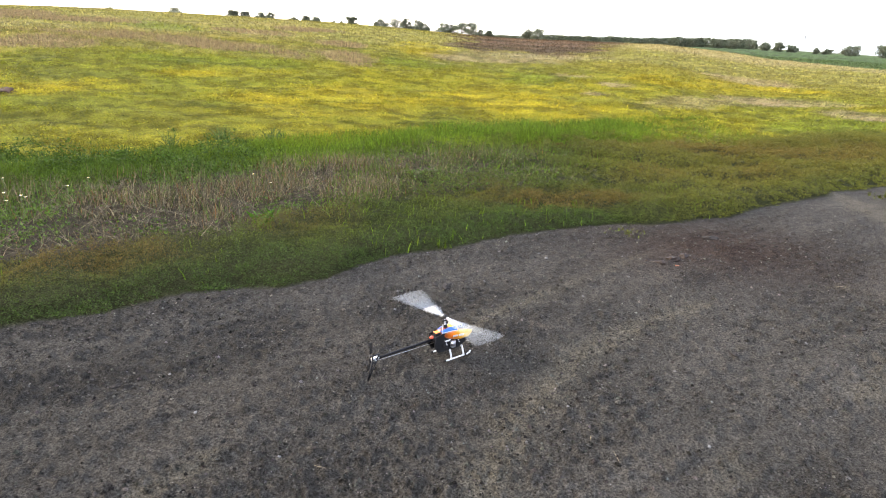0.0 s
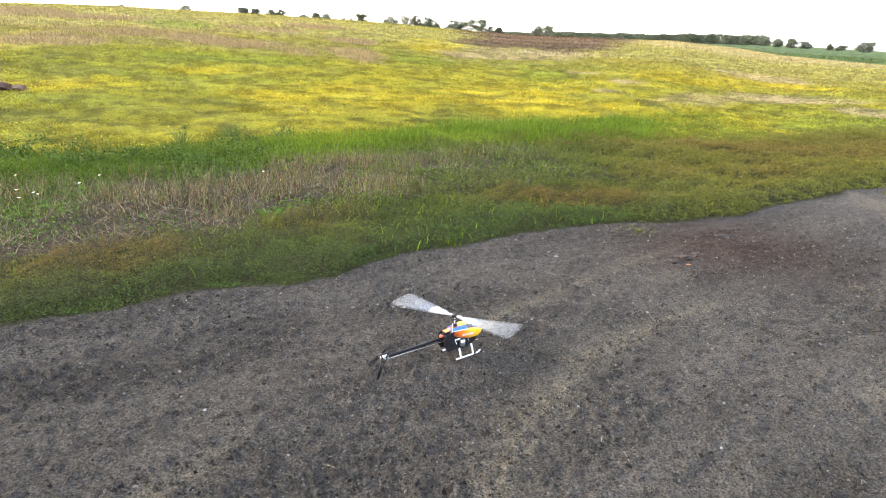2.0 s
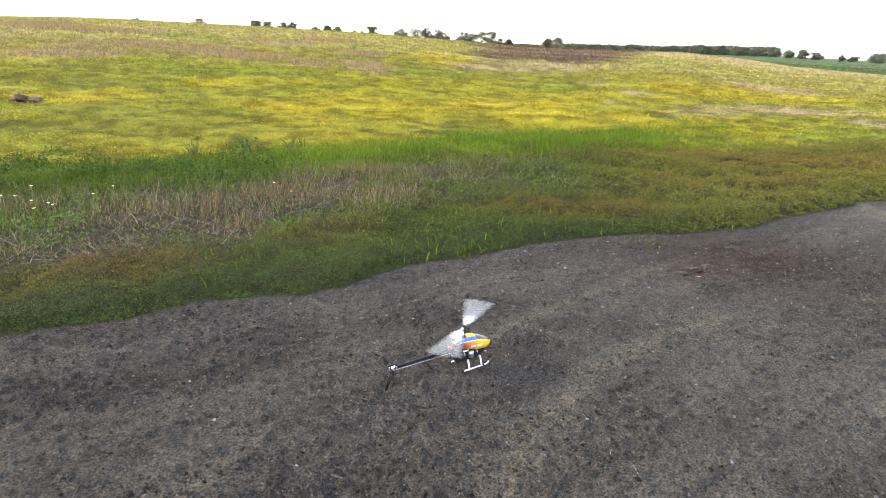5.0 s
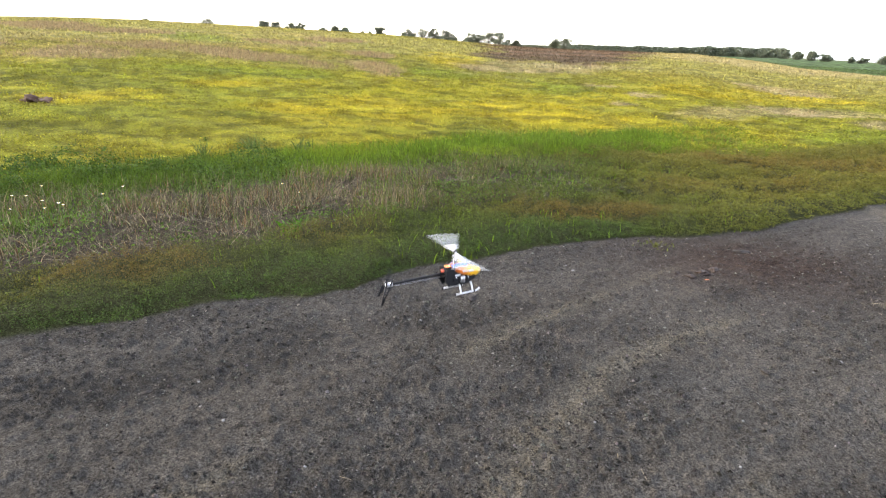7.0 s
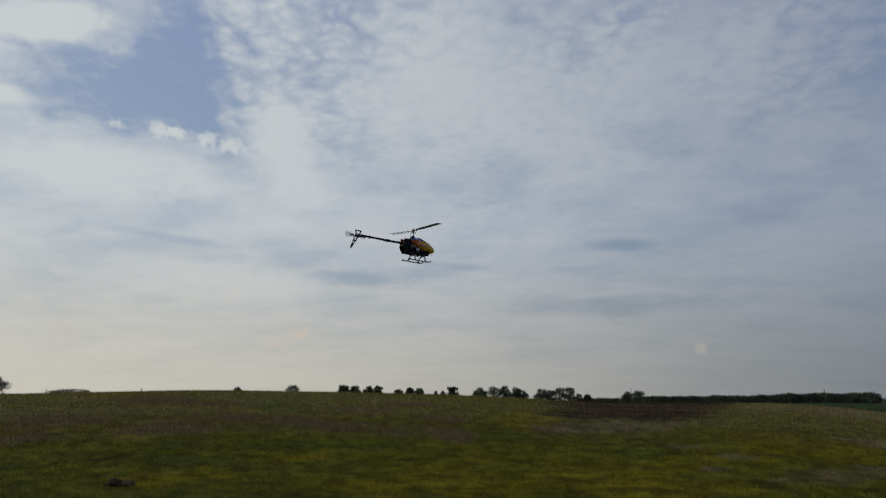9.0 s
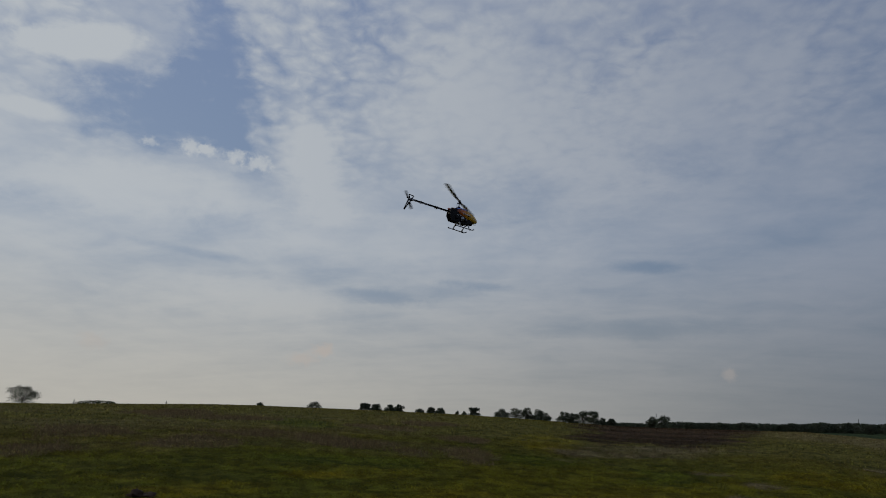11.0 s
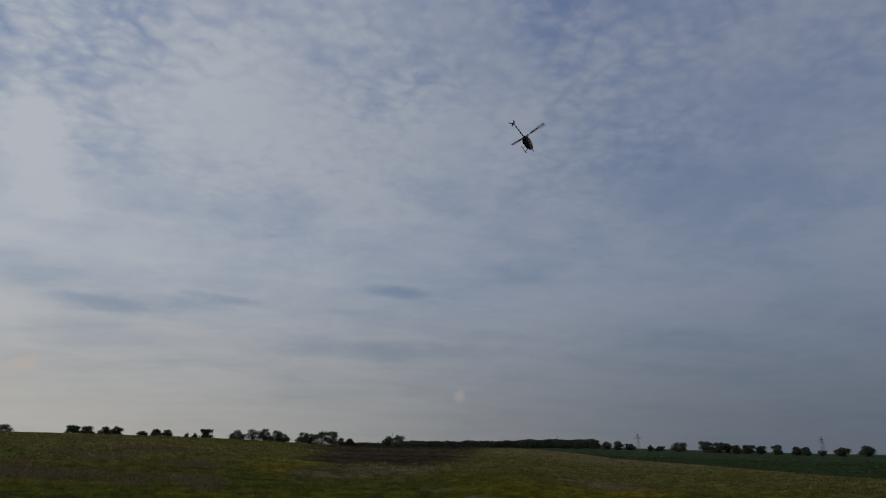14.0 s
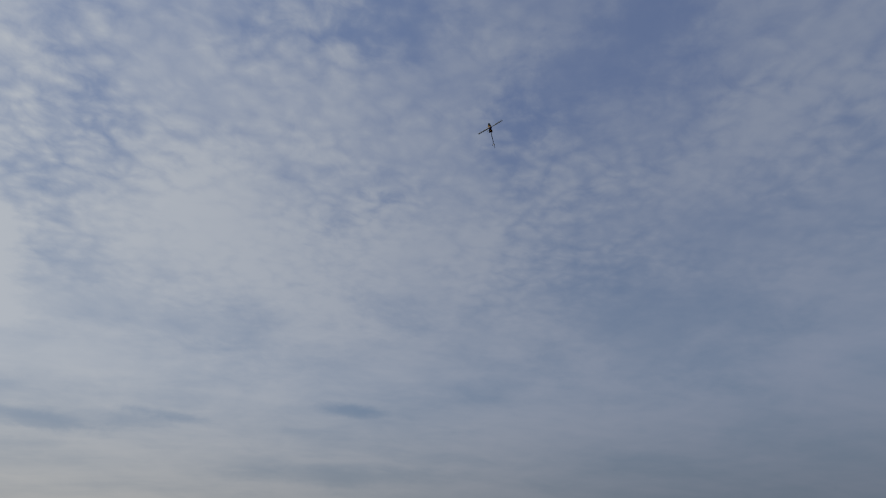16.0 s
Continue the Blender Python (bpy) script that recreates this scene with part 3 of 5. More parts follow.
def model_helicopter():
    root = new("model_helicopter")
    tagged(root, "small radio-controlled helicopter, yellow and blue canopy, white skids", "model helicopter")
    secs = [(-0.035, 0.136, 0.028, 0.023), (0.0, 0.135, 0.037, 0.033), (0.04, 0.130, 0.042, 0.040), (0.085, 0.120, 0.041, 0.043), (0.12, 0.112, 0.036, 0.038),
            (0.15, 0.105, 0.027, 0.029), (0.172, 0.102, 0.015, 0.017), (0.183, 0.101, 0.004, 0.005)]
    canopy = part("canopy", loft(BM(), secs, 24), M_CANOPY, root, "glossy canopy, yellow nose running to orange and dark red")
    screen = [(x, zc, hw * 1.02, hh * 1.02) for x, zc, hw, hh in [(0.062, 0.1255, 0.0418, 0.0425), (0.085, 0.120, 0.041, 0.043), (0.12, 0.112, 0.036, 0.038), (0.15, 0.105, 0.027, 0.029), (0.174, 0.102, 0.014, 0.016)]]
    part("windscreen", loft(BM(), screen, 14, arc=(38, 142)), M_SMOKE, canopy, "smoked black windscreen")
    for s in (1, -1):
        stripe = [(-0.036, 0.136, 0.0295, 0.0245), (0.0, 0.135, 0.0385, 0.0345), (0.03, 0.1313, 0.0425, 0.0400), (0.058, 0.1264, 0.0432, 0.0433)]
        a0, a1 = (32, 66) if s > 0 else (114, 148)
        part("stripe", loft(BM(), stripe, 6, arc=(a0, a1)), M_BLUE, canopy, "blue lacquer stripe")
        edge = [(x, zc, hw * 1.012, hh * 1.012) for x, zc, hw, hh in stripe]
        b0, b1 = (28, 33) if s > 0 else (147, 152)
        part("pinstripe", loft(BM(), edge, 2, arc=(b0, b1)), M_WHITE, canopy, "thin white line")
        bars = BM()
        for k, (x, w, h) in enumerate(((0.028, 0.011, 0.010), (0.041, 0.009, 0.008), (0.052, 0.008, 0.008), (0.068, 0.010, 0.012), (0.080, 0.009, 0.012), (0.091, 0.009, 0.012))):
            box(bars, (w, 0.0015, h), Matrix.Translation((x, s * -0.0422, 0.124 - 0.10 * (x - 0.03))) @ pose(0, 0, 0, 0, 5, 0))
        part("lettering", bars, M_WHITE, canopy, "white bars of unreadable lettering", False)
    part("top_fairing", loft(BM(), [(0.012, 0.163, 0.012, 0.006), (0.04, 0.169, 0.020, 0.007), (0.066, 0.165, 0.018, 0.005)], 12), M_YELLOW, canopy, "yellow hump behind the mast")
    # frame, battery, drive
    for s in (1, -1):
        fr = plate(BM(), [(-0.078, 0.140), (-0.085, 0.085), (-0.060, 0.046), (0.07, 0.044), (0.112, 0.064), (0.12, 0.10), (0.03, 0.15), (-0.03, 0.15)], s * 0.029, 0.003)
        part("side_frame", fr, M_BLACK, root, smooth=False)
    body = BM()
    box(body, (0.125, 0.052, 0.062), Matrix.Translation((0.015, 0, 0.080)), 0.006)
    box(body, (0.05, 0.060, 0.028), Matrix.Translation((0.045, 0, 0.068)), 0.006)
    box(body, (0.045, 0.05, 0.038), Matrix.Translation((-0.055, 0, 0.115)), 0.004)
    part("gearbox", body, M_BLACK, root)
    part("battery", box(BM(), (0.10, 0.040, 0.040), Matrix.Translation((0.085, 0, 0.080)) @ pose(0, 0, 0, 0, 6, 0), 0.005), M_BLACK, root, "black battery pack under the nose")
    mot = rod(BM(), (0.03, -0.034, 0.062), (0.03, -0.034, 0.095), 0.015, sides=16)
    part("motor", mot, M_STEEL, root, "dark steel motor can")
    part("main_gear", rod(BM(), (0.0, 0, 0.100), (0.0, 0, 0.106), 0.036, sides=28), M_WHITE, root, "white main gear wheel")
    for k, (x, y, z) in enumerate(((-0.02, -0.034, 0.080), (0.062, -0.033, 0.075), (-0.05, 0.033, 0.085))):
        sv = part("servo", box(BM(), (0.024, 0.012, 0.022), Matrix.Translation((x, y, z)), 0.002), M_BLACK, root)
        part("servo_horn", rod(BM(), (x + 0.006, y - 0.008, z + 0.004), (x + 0.006, y + 0.002, z + 0.016), 0.002, sides=6), M_WHITE, sv, "white servo arm")
    part("gyro", box(BM(), (0.030, 0.030, 0.012), Matrix.Translation((-0.052, 0, 0.144)), 0.003), M_BLACK, root)
    part("gyro_label", box(BM(), (0.026, 0.026, 0.003), Matrix.Translation((-0.052, 0, 0.152)), 0.001), M_ORANGE, root, "orange label plate")
    rx = BM()
    bmesh.ops.create_uvsphere(rx, u_segments=12, v_segments=8, radius=0.011, matrix=Matrix.Translation((-0.088, -0.006, 0.134)) @ Matrix.Diagonal((1.1, 0.9, 0.8, 1)))
    part("receiver", rx, M_RED, root, "red-orange rear housing")
    part("antenna", tube(BM(), [(-0.03, -0.024, 0.14), (-0.034, -0.026, 0.175), (-0.033, -0.026, 0.200)], 0.0018), M_WHITE, root, "pale antenna sleeve")
    part("nose_wire", tube(BM(), [(0.10, -0.01, 0.066), (0.14, -0.012, 0.068), (0.168, -0.012, 0.072)], 0.0014), M_BLACK, root)
    # tail
    boom = part("tail_boom", rod(BM(), (-0.07, 0, 0.116), (-0.425, 0, 0.112), 0.0072, sides=14), M_CARBON, root, "black carbon tail boom")
    for x in (-0.19, -0.205, -0.335):
        part("clamp", box(BM(), (0.008, 0.018, 0.020), Matrix.Translation((x, 0, 0.113)), 0.002), M_BLACK, boom)
    part("pushrod", rod(BM(), (-0.06, -0.012, 0.104), (-0.41, -0.010, 0.106), 0.0012, sides=6), M_STEEL, boom)
    case = part("tail_gearbox", box(BM(), (0.040, 0.018, 0.018), Matrix.Translation((-0.42, 0, 0.112)), 0.004), M_SILVER, root, "bright aluminium tail case")
    part("tail_shaft", rod(BM(), (-0.425, -0.02, 0.112), (-0.425, 0.034, 0.112), 0.003), M_STEEL, case)
    fin = BM()
    for a, b, r in (((-0.405, 0.138), (-0.465, 0.013), 0.0), ((-0.440, 0.118), (-0.468, 0.013), 0.0), ((-0.405, 0.138), (-0.446, 0.140), 0.0), ((-0.418, 0.095), (-0.445, 0.10), 0), ((-0.432, 0.066), (-0.452, 0.070), 0), ((-0.446, 0.140), (-0.438, 0.112), 0)):
        rod(fin, (a[0], -0.012, a[1]), (b[0], -0.012, b[1]), 0.0042, sides=6)
    part("tail_fin", fin, M_BLACK, root, "black open-framed vertical fin")
    # landing gear
    for x in (0.012, 0.092):
        st = BM()
        for s in (1, -1):
            tube(st, [(x + 0.004, s * 0.004, 0.048), (x + 0.003, s * 0.028, 0.046), (x, s * 0.040, 0.034), (x - 0.004, s * 0.056, 0.007)], 0.0052)
        part("strut", st, M_WHITE, root, "white moulded landing strut")
    for s in (1, -1):
        sk = part("skid", tube(BM(), [(-0.032, s * 0.057, 0.005), (0.03, s * 0.057, 0.005), (0.11, s * 0.057, 0.005), (0.125, s * 0.057, 0.009), (0.135, s * 0.057, 0.018)], 0.0042), M_WHITE, root, "white skid tube with upturned tip")
        for x in (-0.034, 0.098):
            part("end_cap", box(BM(), (0.010, 0.011, 0.011), Matrix.Translation((x, s * 0.057, 0.0055)), 0.002), M_BLACK, sk)
    # mast and rotor
    part("mast", rod(BM(), (0, 0, 0.10), (0, 0, 0.226), 0.0032), M_STEEL, root)
    sw = BM()
    rod(sw, (0, 0, 0.168), (0, 0, 0.175), 0.014, sides=18)
    rod(sw, (0, 0, 0.175), (0, 0, 0.180), 0.011, sides=18)
    part("swashplate", sw, M_BLACK, root)
    for a in (0, 120, 240):
        c, s = math.cos(radians(a)), math.sin(radians(a))
        part("linkage", rod(BM(), (0.014 * c, 0.014 * s, 0.13), (0.015 * c, 0.015 * s, 0.172), 0.0016, sides=6), M_BLACK, root)
    rotor = new("main_rotor")
    rotor.parent = root
    rotor.location = (0, 0, 0.222)
    hub = BM()
    box(hub, (0.030, 0.018, 0.014), Matrix.Identity(4), 0.003)
    rod(hub, (0, 0, 0.0), (0, 0, 0.012), 0.007, sides=14)
    box(hub, (0.016, 0.034, 0.005), Matrix.Translation((0, 0, -0.016)), 0.001)
    part("rotor_head", hub, M_BLACK, rotor, "black rotor head")
    for s in (1, -1):
        grip = part("blade_grip", box(BM(), (0.030, 0.013, 0.012), Matrix.Translation((s * 0.028, 0, 0)), 0.003), M_STEEL, rotor, "dark metal blade grip")
        blade = None
        for span, mat, label in ((((0.036, 0.014), (0.052, 0.018), (0.075, 0.031), (0.142, 0.033)), M_ROOT, "slim rotor blade with a white inner section"),
                                 (((0.142, 0.033), (0.24, 0.033), (0.325, 0.033), (0.342, 0.028), (0.350, 0.015)), M_BLADE, "grey outer section of the blade")):
            bl = BM()
            rows = []
            for r, chord in span:
                z = 0.010 * (r / 0.35) ** 1.5
                ys = [0.36 * chord, 0.15 * chord, -0.25 * chord, -0.64 * chord]
                top = [bl.verts.new((s * r, s * y, z + h - 0.0006 * (y / 0.01))) for y, h in zip(ys, (0.0003, 0.0022, 0.0019, 0.0002))]
                bot = [bl.verts.new((s * r, s * y, z - h - 0.0006 * (y / 0.01))) for y, h in zip(ys, (0.0003, 0.0016, 0.0012, 0.0002))]
                rows.append(top + bot[::-1])
            for a, b in zip(rows, rows[1:]):
                for k in range(8):
                    bl.faces.new((a[k], a[(k + 1) % 8], b[(k + 1) % 8], b[k]))
            bl.faces.new(rows[0])
            bl.faces.new(rows[-1])
            if blade is None:
                blade = part("rotor_blade", bl, mat, rotor, label)
            else:
                part("outer_blade", bl, mat, rotor, label)
    tail = new("tail_rotor")
    tail.parent = root
    tail.location = (-0.425, 0.030, 0.112)
    part("tail_hub", rod(BM(), (0, -0.008, 0), (0, 0.006, 0), 0.007, sides=12), M_BLACK, tail)
    for s in (1, -1):
        tb = BM()
        box(tb, (0.018, 0.0022, 0.062), Matrix.Translation((0, 0, s * 0.044)) @ pose(0, 0, 0, 0, 0, 12 * s), 0.0008)
        part("tail_blade", tb, M_BLACK, tail, "short black tail blade")
    return root, rotor, tail


HELI, ROTOR, TAIL = model_helicopter()


# ---- plants on the land: uncountable, each kind one object ----
def blades(name, x, y, length, width, lean, tones, material, label, category, lift=0.0, limp=0.45):
    """Bent blades: a base, a bend and a tip each."""
    n = len(x)
    a, b = RNG.uniform(0, math.tau, n), RNG.uniform(0, math.tau, n)
    z = height(x, y) - 0.01 + lift
    wx, wy = np.cos(b) * width / 2, np.sin(b) * width / 2
    lx, ly = np.cos(a) * lean * length, np.sin(a) * lean * length
    up = length * np.sqrt(np.clip(1 - lean ** 2, 0.02, 1))
    v = np.empty((n, 5, 3))
    v[:, 0], v[:, 1] = np.column_stack([x - wx, y - wy, z]), np.column_stack([x + wx, y + wy, z])
    mx, my, mz = x + lx * limp * 0.8, y + ly * limp * 0.8, z + up * 0.55
    v[:, 2], v[:, 3] = np.column_stack([mx - 0.8 * wx, my - 0.8 * wy, mz]), np.column_stack([mx + 0.8 * wx, my + 0.8 * wy, mz])
    v[:, 4] = np.column_stack([x + lx, y + ly, z + up])
    i = np.arange(n)[:, None] * 5
    f = np.concatenate([i + np.array([[0, 1, 3]]), i + np.array([[0, 3, 2]]), i + np.array([[2, 3, 4]])], 1).reshape(-1, 3)
    ob = mesh_of(name, v.reshape(-1, 3), f, material, np.repeat(tones, 5, 0))
    return tagged(ob, label, category, kind="stuff")


def leaves(name, p, size, tones, material, label, category, flat=0.5):
    """Small pointed leaves at the places p, turned at random, more level the higher flat is."""
    n = len(p)
    u = RNG.normal(size=(n, 3))
    u[:, 2] *= 1 - flat
    u /= np.linalg.norm(u, axis=1)[:, None]
    w = np.cross(u, RNG.normal(size=(n, 3)) * np.array([1 - flat, 1 - flat, 1.0]))
    w /= np.linalg.norm(w, axis=1)[:, None] + 1e-9
    s = size[:, None]
    v = np.stack([p - u * s * 0.5, p + w * s * 0.28, p + u * s * 0.5, p - w * s * 0.28], 1).reshape(-1, 3)
    f = np.arange(4 * n).reshape(-1, 4)
    ob = mesh_of(name, v, f, material, np.repeat(tones, 4, 0))
    return tagged(ob, label, category, kind="stuff") if label else ob


def scatter(n, x0, x1, y0, y1):
    return RNG.uniform(x0, x1, n), RNG.uniform(y0, y1, n)


def fan(n, r0, r1, a0, a1, even=1.0):
    """Places in a fan before the eye; even 2 is even by area, 1 thins out with distance."""
    r = (RNG.uniform(r0 ** even, r1 ** even, n)) ** (1 / even)
    a = np.radians(RNG.uniform(a0, a1, n))
    return -r * np.sin(a), r * np.cos(a)


def jitter(c, n, amount=0.25):
    return np.tile(c, (n, 1)) * RNG.uniform(1 - amount, 1 + amount, (n, 1)) * RNG.uniform(0.93, 1.07, (n, 3))


def rust_at(x, y):
    n = fbm(x, y, 0.8, 4, 101)
    r = 0.5 * step(n, 0.52, 0.70)
    for cx, cy, sx, sy, k in ((-2.55, 3.95, 0.7, 0.5, 0.55), (1.25, 6.1, 1.1, 0.35, 0.8), (4.2, 7.7, 1.6, 0.6, 0.45), (5.6, 9.4, 2.2, 0.8, 0.7), (7.6, 10.4, 1.4, 0.7, 0.9), (4.2, 9.4, 1.7, 0.5, 1.0), (1.9, 5.95, 1.2, 0.25, 0.5)):
        r = r + k * np.exp(-((x - cx) / sx) ** 2 - ((y - cy) / sy) ** 2)
    return np.clip(r * (0.45 + 1.1 * fbm(x, y, 5.0, 3, 103)), 0, 1)


def low_weeds():
    x, y = scatter(150000, -5.2, 9.5, 1.0, 12.5)
    d, low, straw, green, field, dd = zones(x, y)
    th = np.abs(np.degrees(np.arctan2(-x, y)) - 1)
    keep = (RNG.uniform(size=len(x)) < low * (0.55 + 0.45 * (np.hypot(x, y) < 7))) & (th < 43) & (dd > 0.01)
    x, y, dd = x[keep], y[keep], dd[keep]
    k = 16
    n = len(x) * k
    tall = (0.02 + 0.13 * step(fbm(x, y, 3.5, 3, 107), 0.25, 0.8)) * (0.4 + 0.6 * step(dd, 0.0, 0.3))
    X, Y = np.repeat(x, k) + RNG.normal(0, 0.018, n), np.repeat(y, k) + RNG.normal(0, 0.018, n)
    f = RNG.uniform(0.0, 1.0, n) ** 0.8
    Z = height(X, Y) + np.repeat(tall, k) * f + 0.004
    rust = np.repeat(rust_at(x, y) * step(dd, 0.12, 0.5), k) * RNG.uniform(0.4, 1.3, n)
    tone = blend(jitter(C_LOW * 0.94, n, 0.6), C_RUST * 1.15, np.clip(rust, 0, 1))
    rim = np.repeat(1 - step(dd + 0.5 * (fbm(x, y, 1.8, 3, 111) - 0.5), 0.25, 0.65), k)
    tone = blend(tone, np.array((0.048, 0.080, 0.018)), rim * 0.7)
    lime = np.repeat(step(fbm(x, y, 1.3, 3, 109), 0.48, 0.68), k)
    tone = blend(tone, np.array((0.105, 0.125, 0.018)), lime * 0.25 * (1 - rim))
    olive = np.repeat(step(x + 1.5 * (fbm(x, y, 0.9, 3, 105) - 0.5), 1.2, 3.2), k) * RNG.uniform(0.4, 1.0, n)
    tone = blend(tone, np.array((0.150, 0.132, 0.022)), olive * 0.75 * (1 - 0.6 * np.clip(rust, 0, 1)))
    far = np.repeat(np.clip(np.hypot(x, y) / 6.0, 0.8, 1.5), k)
    leaves("low_weeds", np.column_stack([X, Y, Z]), RNG.uniform(0.009, 0.018, n) * far, tone, M_WEED, "low green weeds with rust-brown patches beside the track", "weeds", 0.15)


def straw_band():
    def at(x, y):
        """How upright, how matted and how green the dry band is at a place."""
        dd = beyond(x, y) + 0.9 * (fbm(x, y, 0.9, 4, 11) - 0.5)
        stand = step(fbm(x * 0.7, y, 2.2, 3, 113), 0.44, 0.62) * step(dd, 1.2, 1.8)
        lush = np.clip(step(fbm(x, y, 0.75, 3, 115), 0.47, 0.60) + step(x, -0.9, 0.6) * 0.5 + (1 - step(np.hypot((x + 1.35) / 0.55, (y - 5.45) / 0.25), 0.6, 1.1)) + (1 - step(np.hypot((x + 3.7) / 0.8, (y - 7.3) / 0.6), 0.5, 1.2)), 0, 1)
        return stand, lush

    x, y = scatter(260000, -7.5, 3.0, 2.5, 10.0)
    straw = zones(x, y)[2]
    stand, lush = at(x, y)
    keep = (RNG.uniform(size=len(x)) < straw * (0.14 + 0.55 * stand) * (1 - 0.55 * lush)) & (np.abs(np.degrees(np.arctan2(-x, y)) - 2) < 46)
    x, y = x[keep], y[keep]
    n = len(x)
    stand, lush = at(x, y)
    tone = jitter(np.array((0.165, 0.132, 0.074)), n, 0.5)
    grey = RNG.uniform(size=n) < 0.35
    tone[grey] *= np.array((0.55, 0.58, 0.60))
    brown = RNG.uniform(size=n) < 0.16
    tone[brown] *= np.array((0.9, 0.6, 0.42))
    green_in = RNG.uniform(size=n) < 0.16 + 0.5 * lush
    tone[green_in] = jitter(np.array((0.075, 0.11, 0.022)), int(green_in.sum()), 0.4)
    lean = np.where(RNG.uniform(size=n) < 0.25 + 0.6 * stand, RNG.uniform(0.05, 0.8, n), RNG.uniform(0.6, 0.98, n))
    blades("dry_grass", x, y, RNG.uniform(0.03, 0.12, n) + 0.17 * stand * RNG.uniform(0, 1, n) ** 1.6, RNG.uniform(0.003, 0.008, n), lean, tone, M_STRAW,
           "tangled dry grey-tan grass stalks along the field's edge", "dry grass")
    x, y = scatter(42000, -7, 2.0, 2.8, 9.5)
    straw = zones(x, y)[2]
    stand, lush = at(x, y)
    keep = RNG.uniform(size=len(x)) < straw * (0.70 - 0.5 * stand) * (1 - 0.8 * lush)
    x, y = x[keep], y[keep]
    n = len(x)
    blades("fallen_straw", x, y, RNG.uniform(0.10, 0.34, n), RNG.uniform(0.003, 0.007, n), RNG.uniform(0.90, 0.995, n), jitter(np.array((0.115, 0.092, 0.055)), n, 0.7), M_STRAW,
           "pale fallen straw lying in the dry grass", "straw", 0.03, 0.9)
    # broad leaves between the stalks
    x, y = scatter(80000, -7, 2.5, 3.0, 10.0)
    straw = zones(x, y)[2]
    stand, lush = at(x, y)
    keep = (RNG.uniform(size=len(x)) < straw * (0.06 + 0.75 * lush)) & (np.abs(np.degrees(np.arctan2(-x, y)) - 2) < 46)
    x, y = x[keep], y[keep]
    n = len(x)
    leaves("broad_leaves", np.column_stack([x, y, height(x, y) + RNG.uniform(0.0, 0.10, n)]), RNG.uniform(0.015, 0.04, n), jitter(np.array((0.065, 0.105, 0.018)), n, 0.4), M_WEED,
           "green broad-leaved weeds between dry stalks", "weeds", 0.3)


def green_grass():
    x, y = scatter(420000, -9.5, 5.5, 2.0, 14.0)
    d, low, straw, green, field, dd = zones(x, y)
    th = np.abs(np.degrees(np.arctan2(-x, y)) - 2)
    patch = step(fbm(x, y, 1.1, 3, 127), 0.50, 0.64)
    w = np.clip(green * 0.9 + straw * 0.16 * patch + low * 0.05 * patch * (x < 3) + 0.12 * field * (dd < 6), 0, 1)
    keep = (RNG.uniform(size=len(x)) < w) & (th < 43)
    x, y = x[keep], y[keep]
    n = len(x)
    g = zones(x, y)[3]
    bright = step(fbm(x, y, 0.8, 3, 131), 0.45, 0.65)
    dark_left = 1 - step(x, -3.6, -2.0)
    tone = blend(jitter(np.array((0.085, 0.135, 0.012)), n, 0.5), np.array((0.16, 0.21, 0.015)), bright * 0.45)
    tone = blend(tone, np.array((0.040, 0.070, 0.012)), dark_left * 0.6)
    L = RNG.uniform(0.05, 0.13, n) + 0.12 * g * step(fbm(x, y, 1.7, 3, 129), 0.35, 0.65) * RNG.uniform(0.3, 1, n)
    blades("green_grass", x, y, L, RNG.uniform(0.006, 0.012, n), RNG.uniform(0.1, 0.75, n), tone, M_GRASS, "fresh green grass in a band before the field", "grass")


def dark_weeds():
    """Bushy dark weeds where the dry band meets the field."""
    x, y = scatter(9000, -9.5, -1.0, 5.0, 11.0)
    r, th = np.hypot(x, y), np.degrees(np.arctan2(-x, y))
    w = step(r + 2.2 * (fbm(x, y, 0.8, 3, 151) - 0.5), 6.7, 7.4) * (1 - step(r + 2.6 * (fbm(x, y, 0.9, 3, 153) - 0.5), 8.2, 9.2)) * step(th + 12 * (fbm(x, y, 0.7, 3, 155) - 0.5), 14, 24)
    keep = (RNG.uniform(size=len(x)) < w * (0.25 + 0.75 * step(fbm(x, y, 1.6, 3, 157), 0.42, 0.6))) & (th < 48)
    x, y = x[keep], y[keep]
    k = 26
    n = len(x) * k
    tall = 0.05 + 0.17 * step(fbm(x, y, 1.9, 3, 159), 0.35, 0.7)
    X, Y = np.repeat(x, k) + RNG.normal(0, 0.035, n), np.repeat(y, k) + RNG.normal(0, 0.035, n)
    leaves("dark_weeds", np.column_stack([X, Y, height(X, Y) + np.repeat(tall, k) * RNG.uniform(0, 1, n) ** 0.8]), RNG.uniform(0.016, 0.04, n), jitter(np.array((0.046, 0.080, 0.012)), n, 0.3), M_WEED,
           "bushy dark green weeds before the yellow field", "weeds", 0.15)


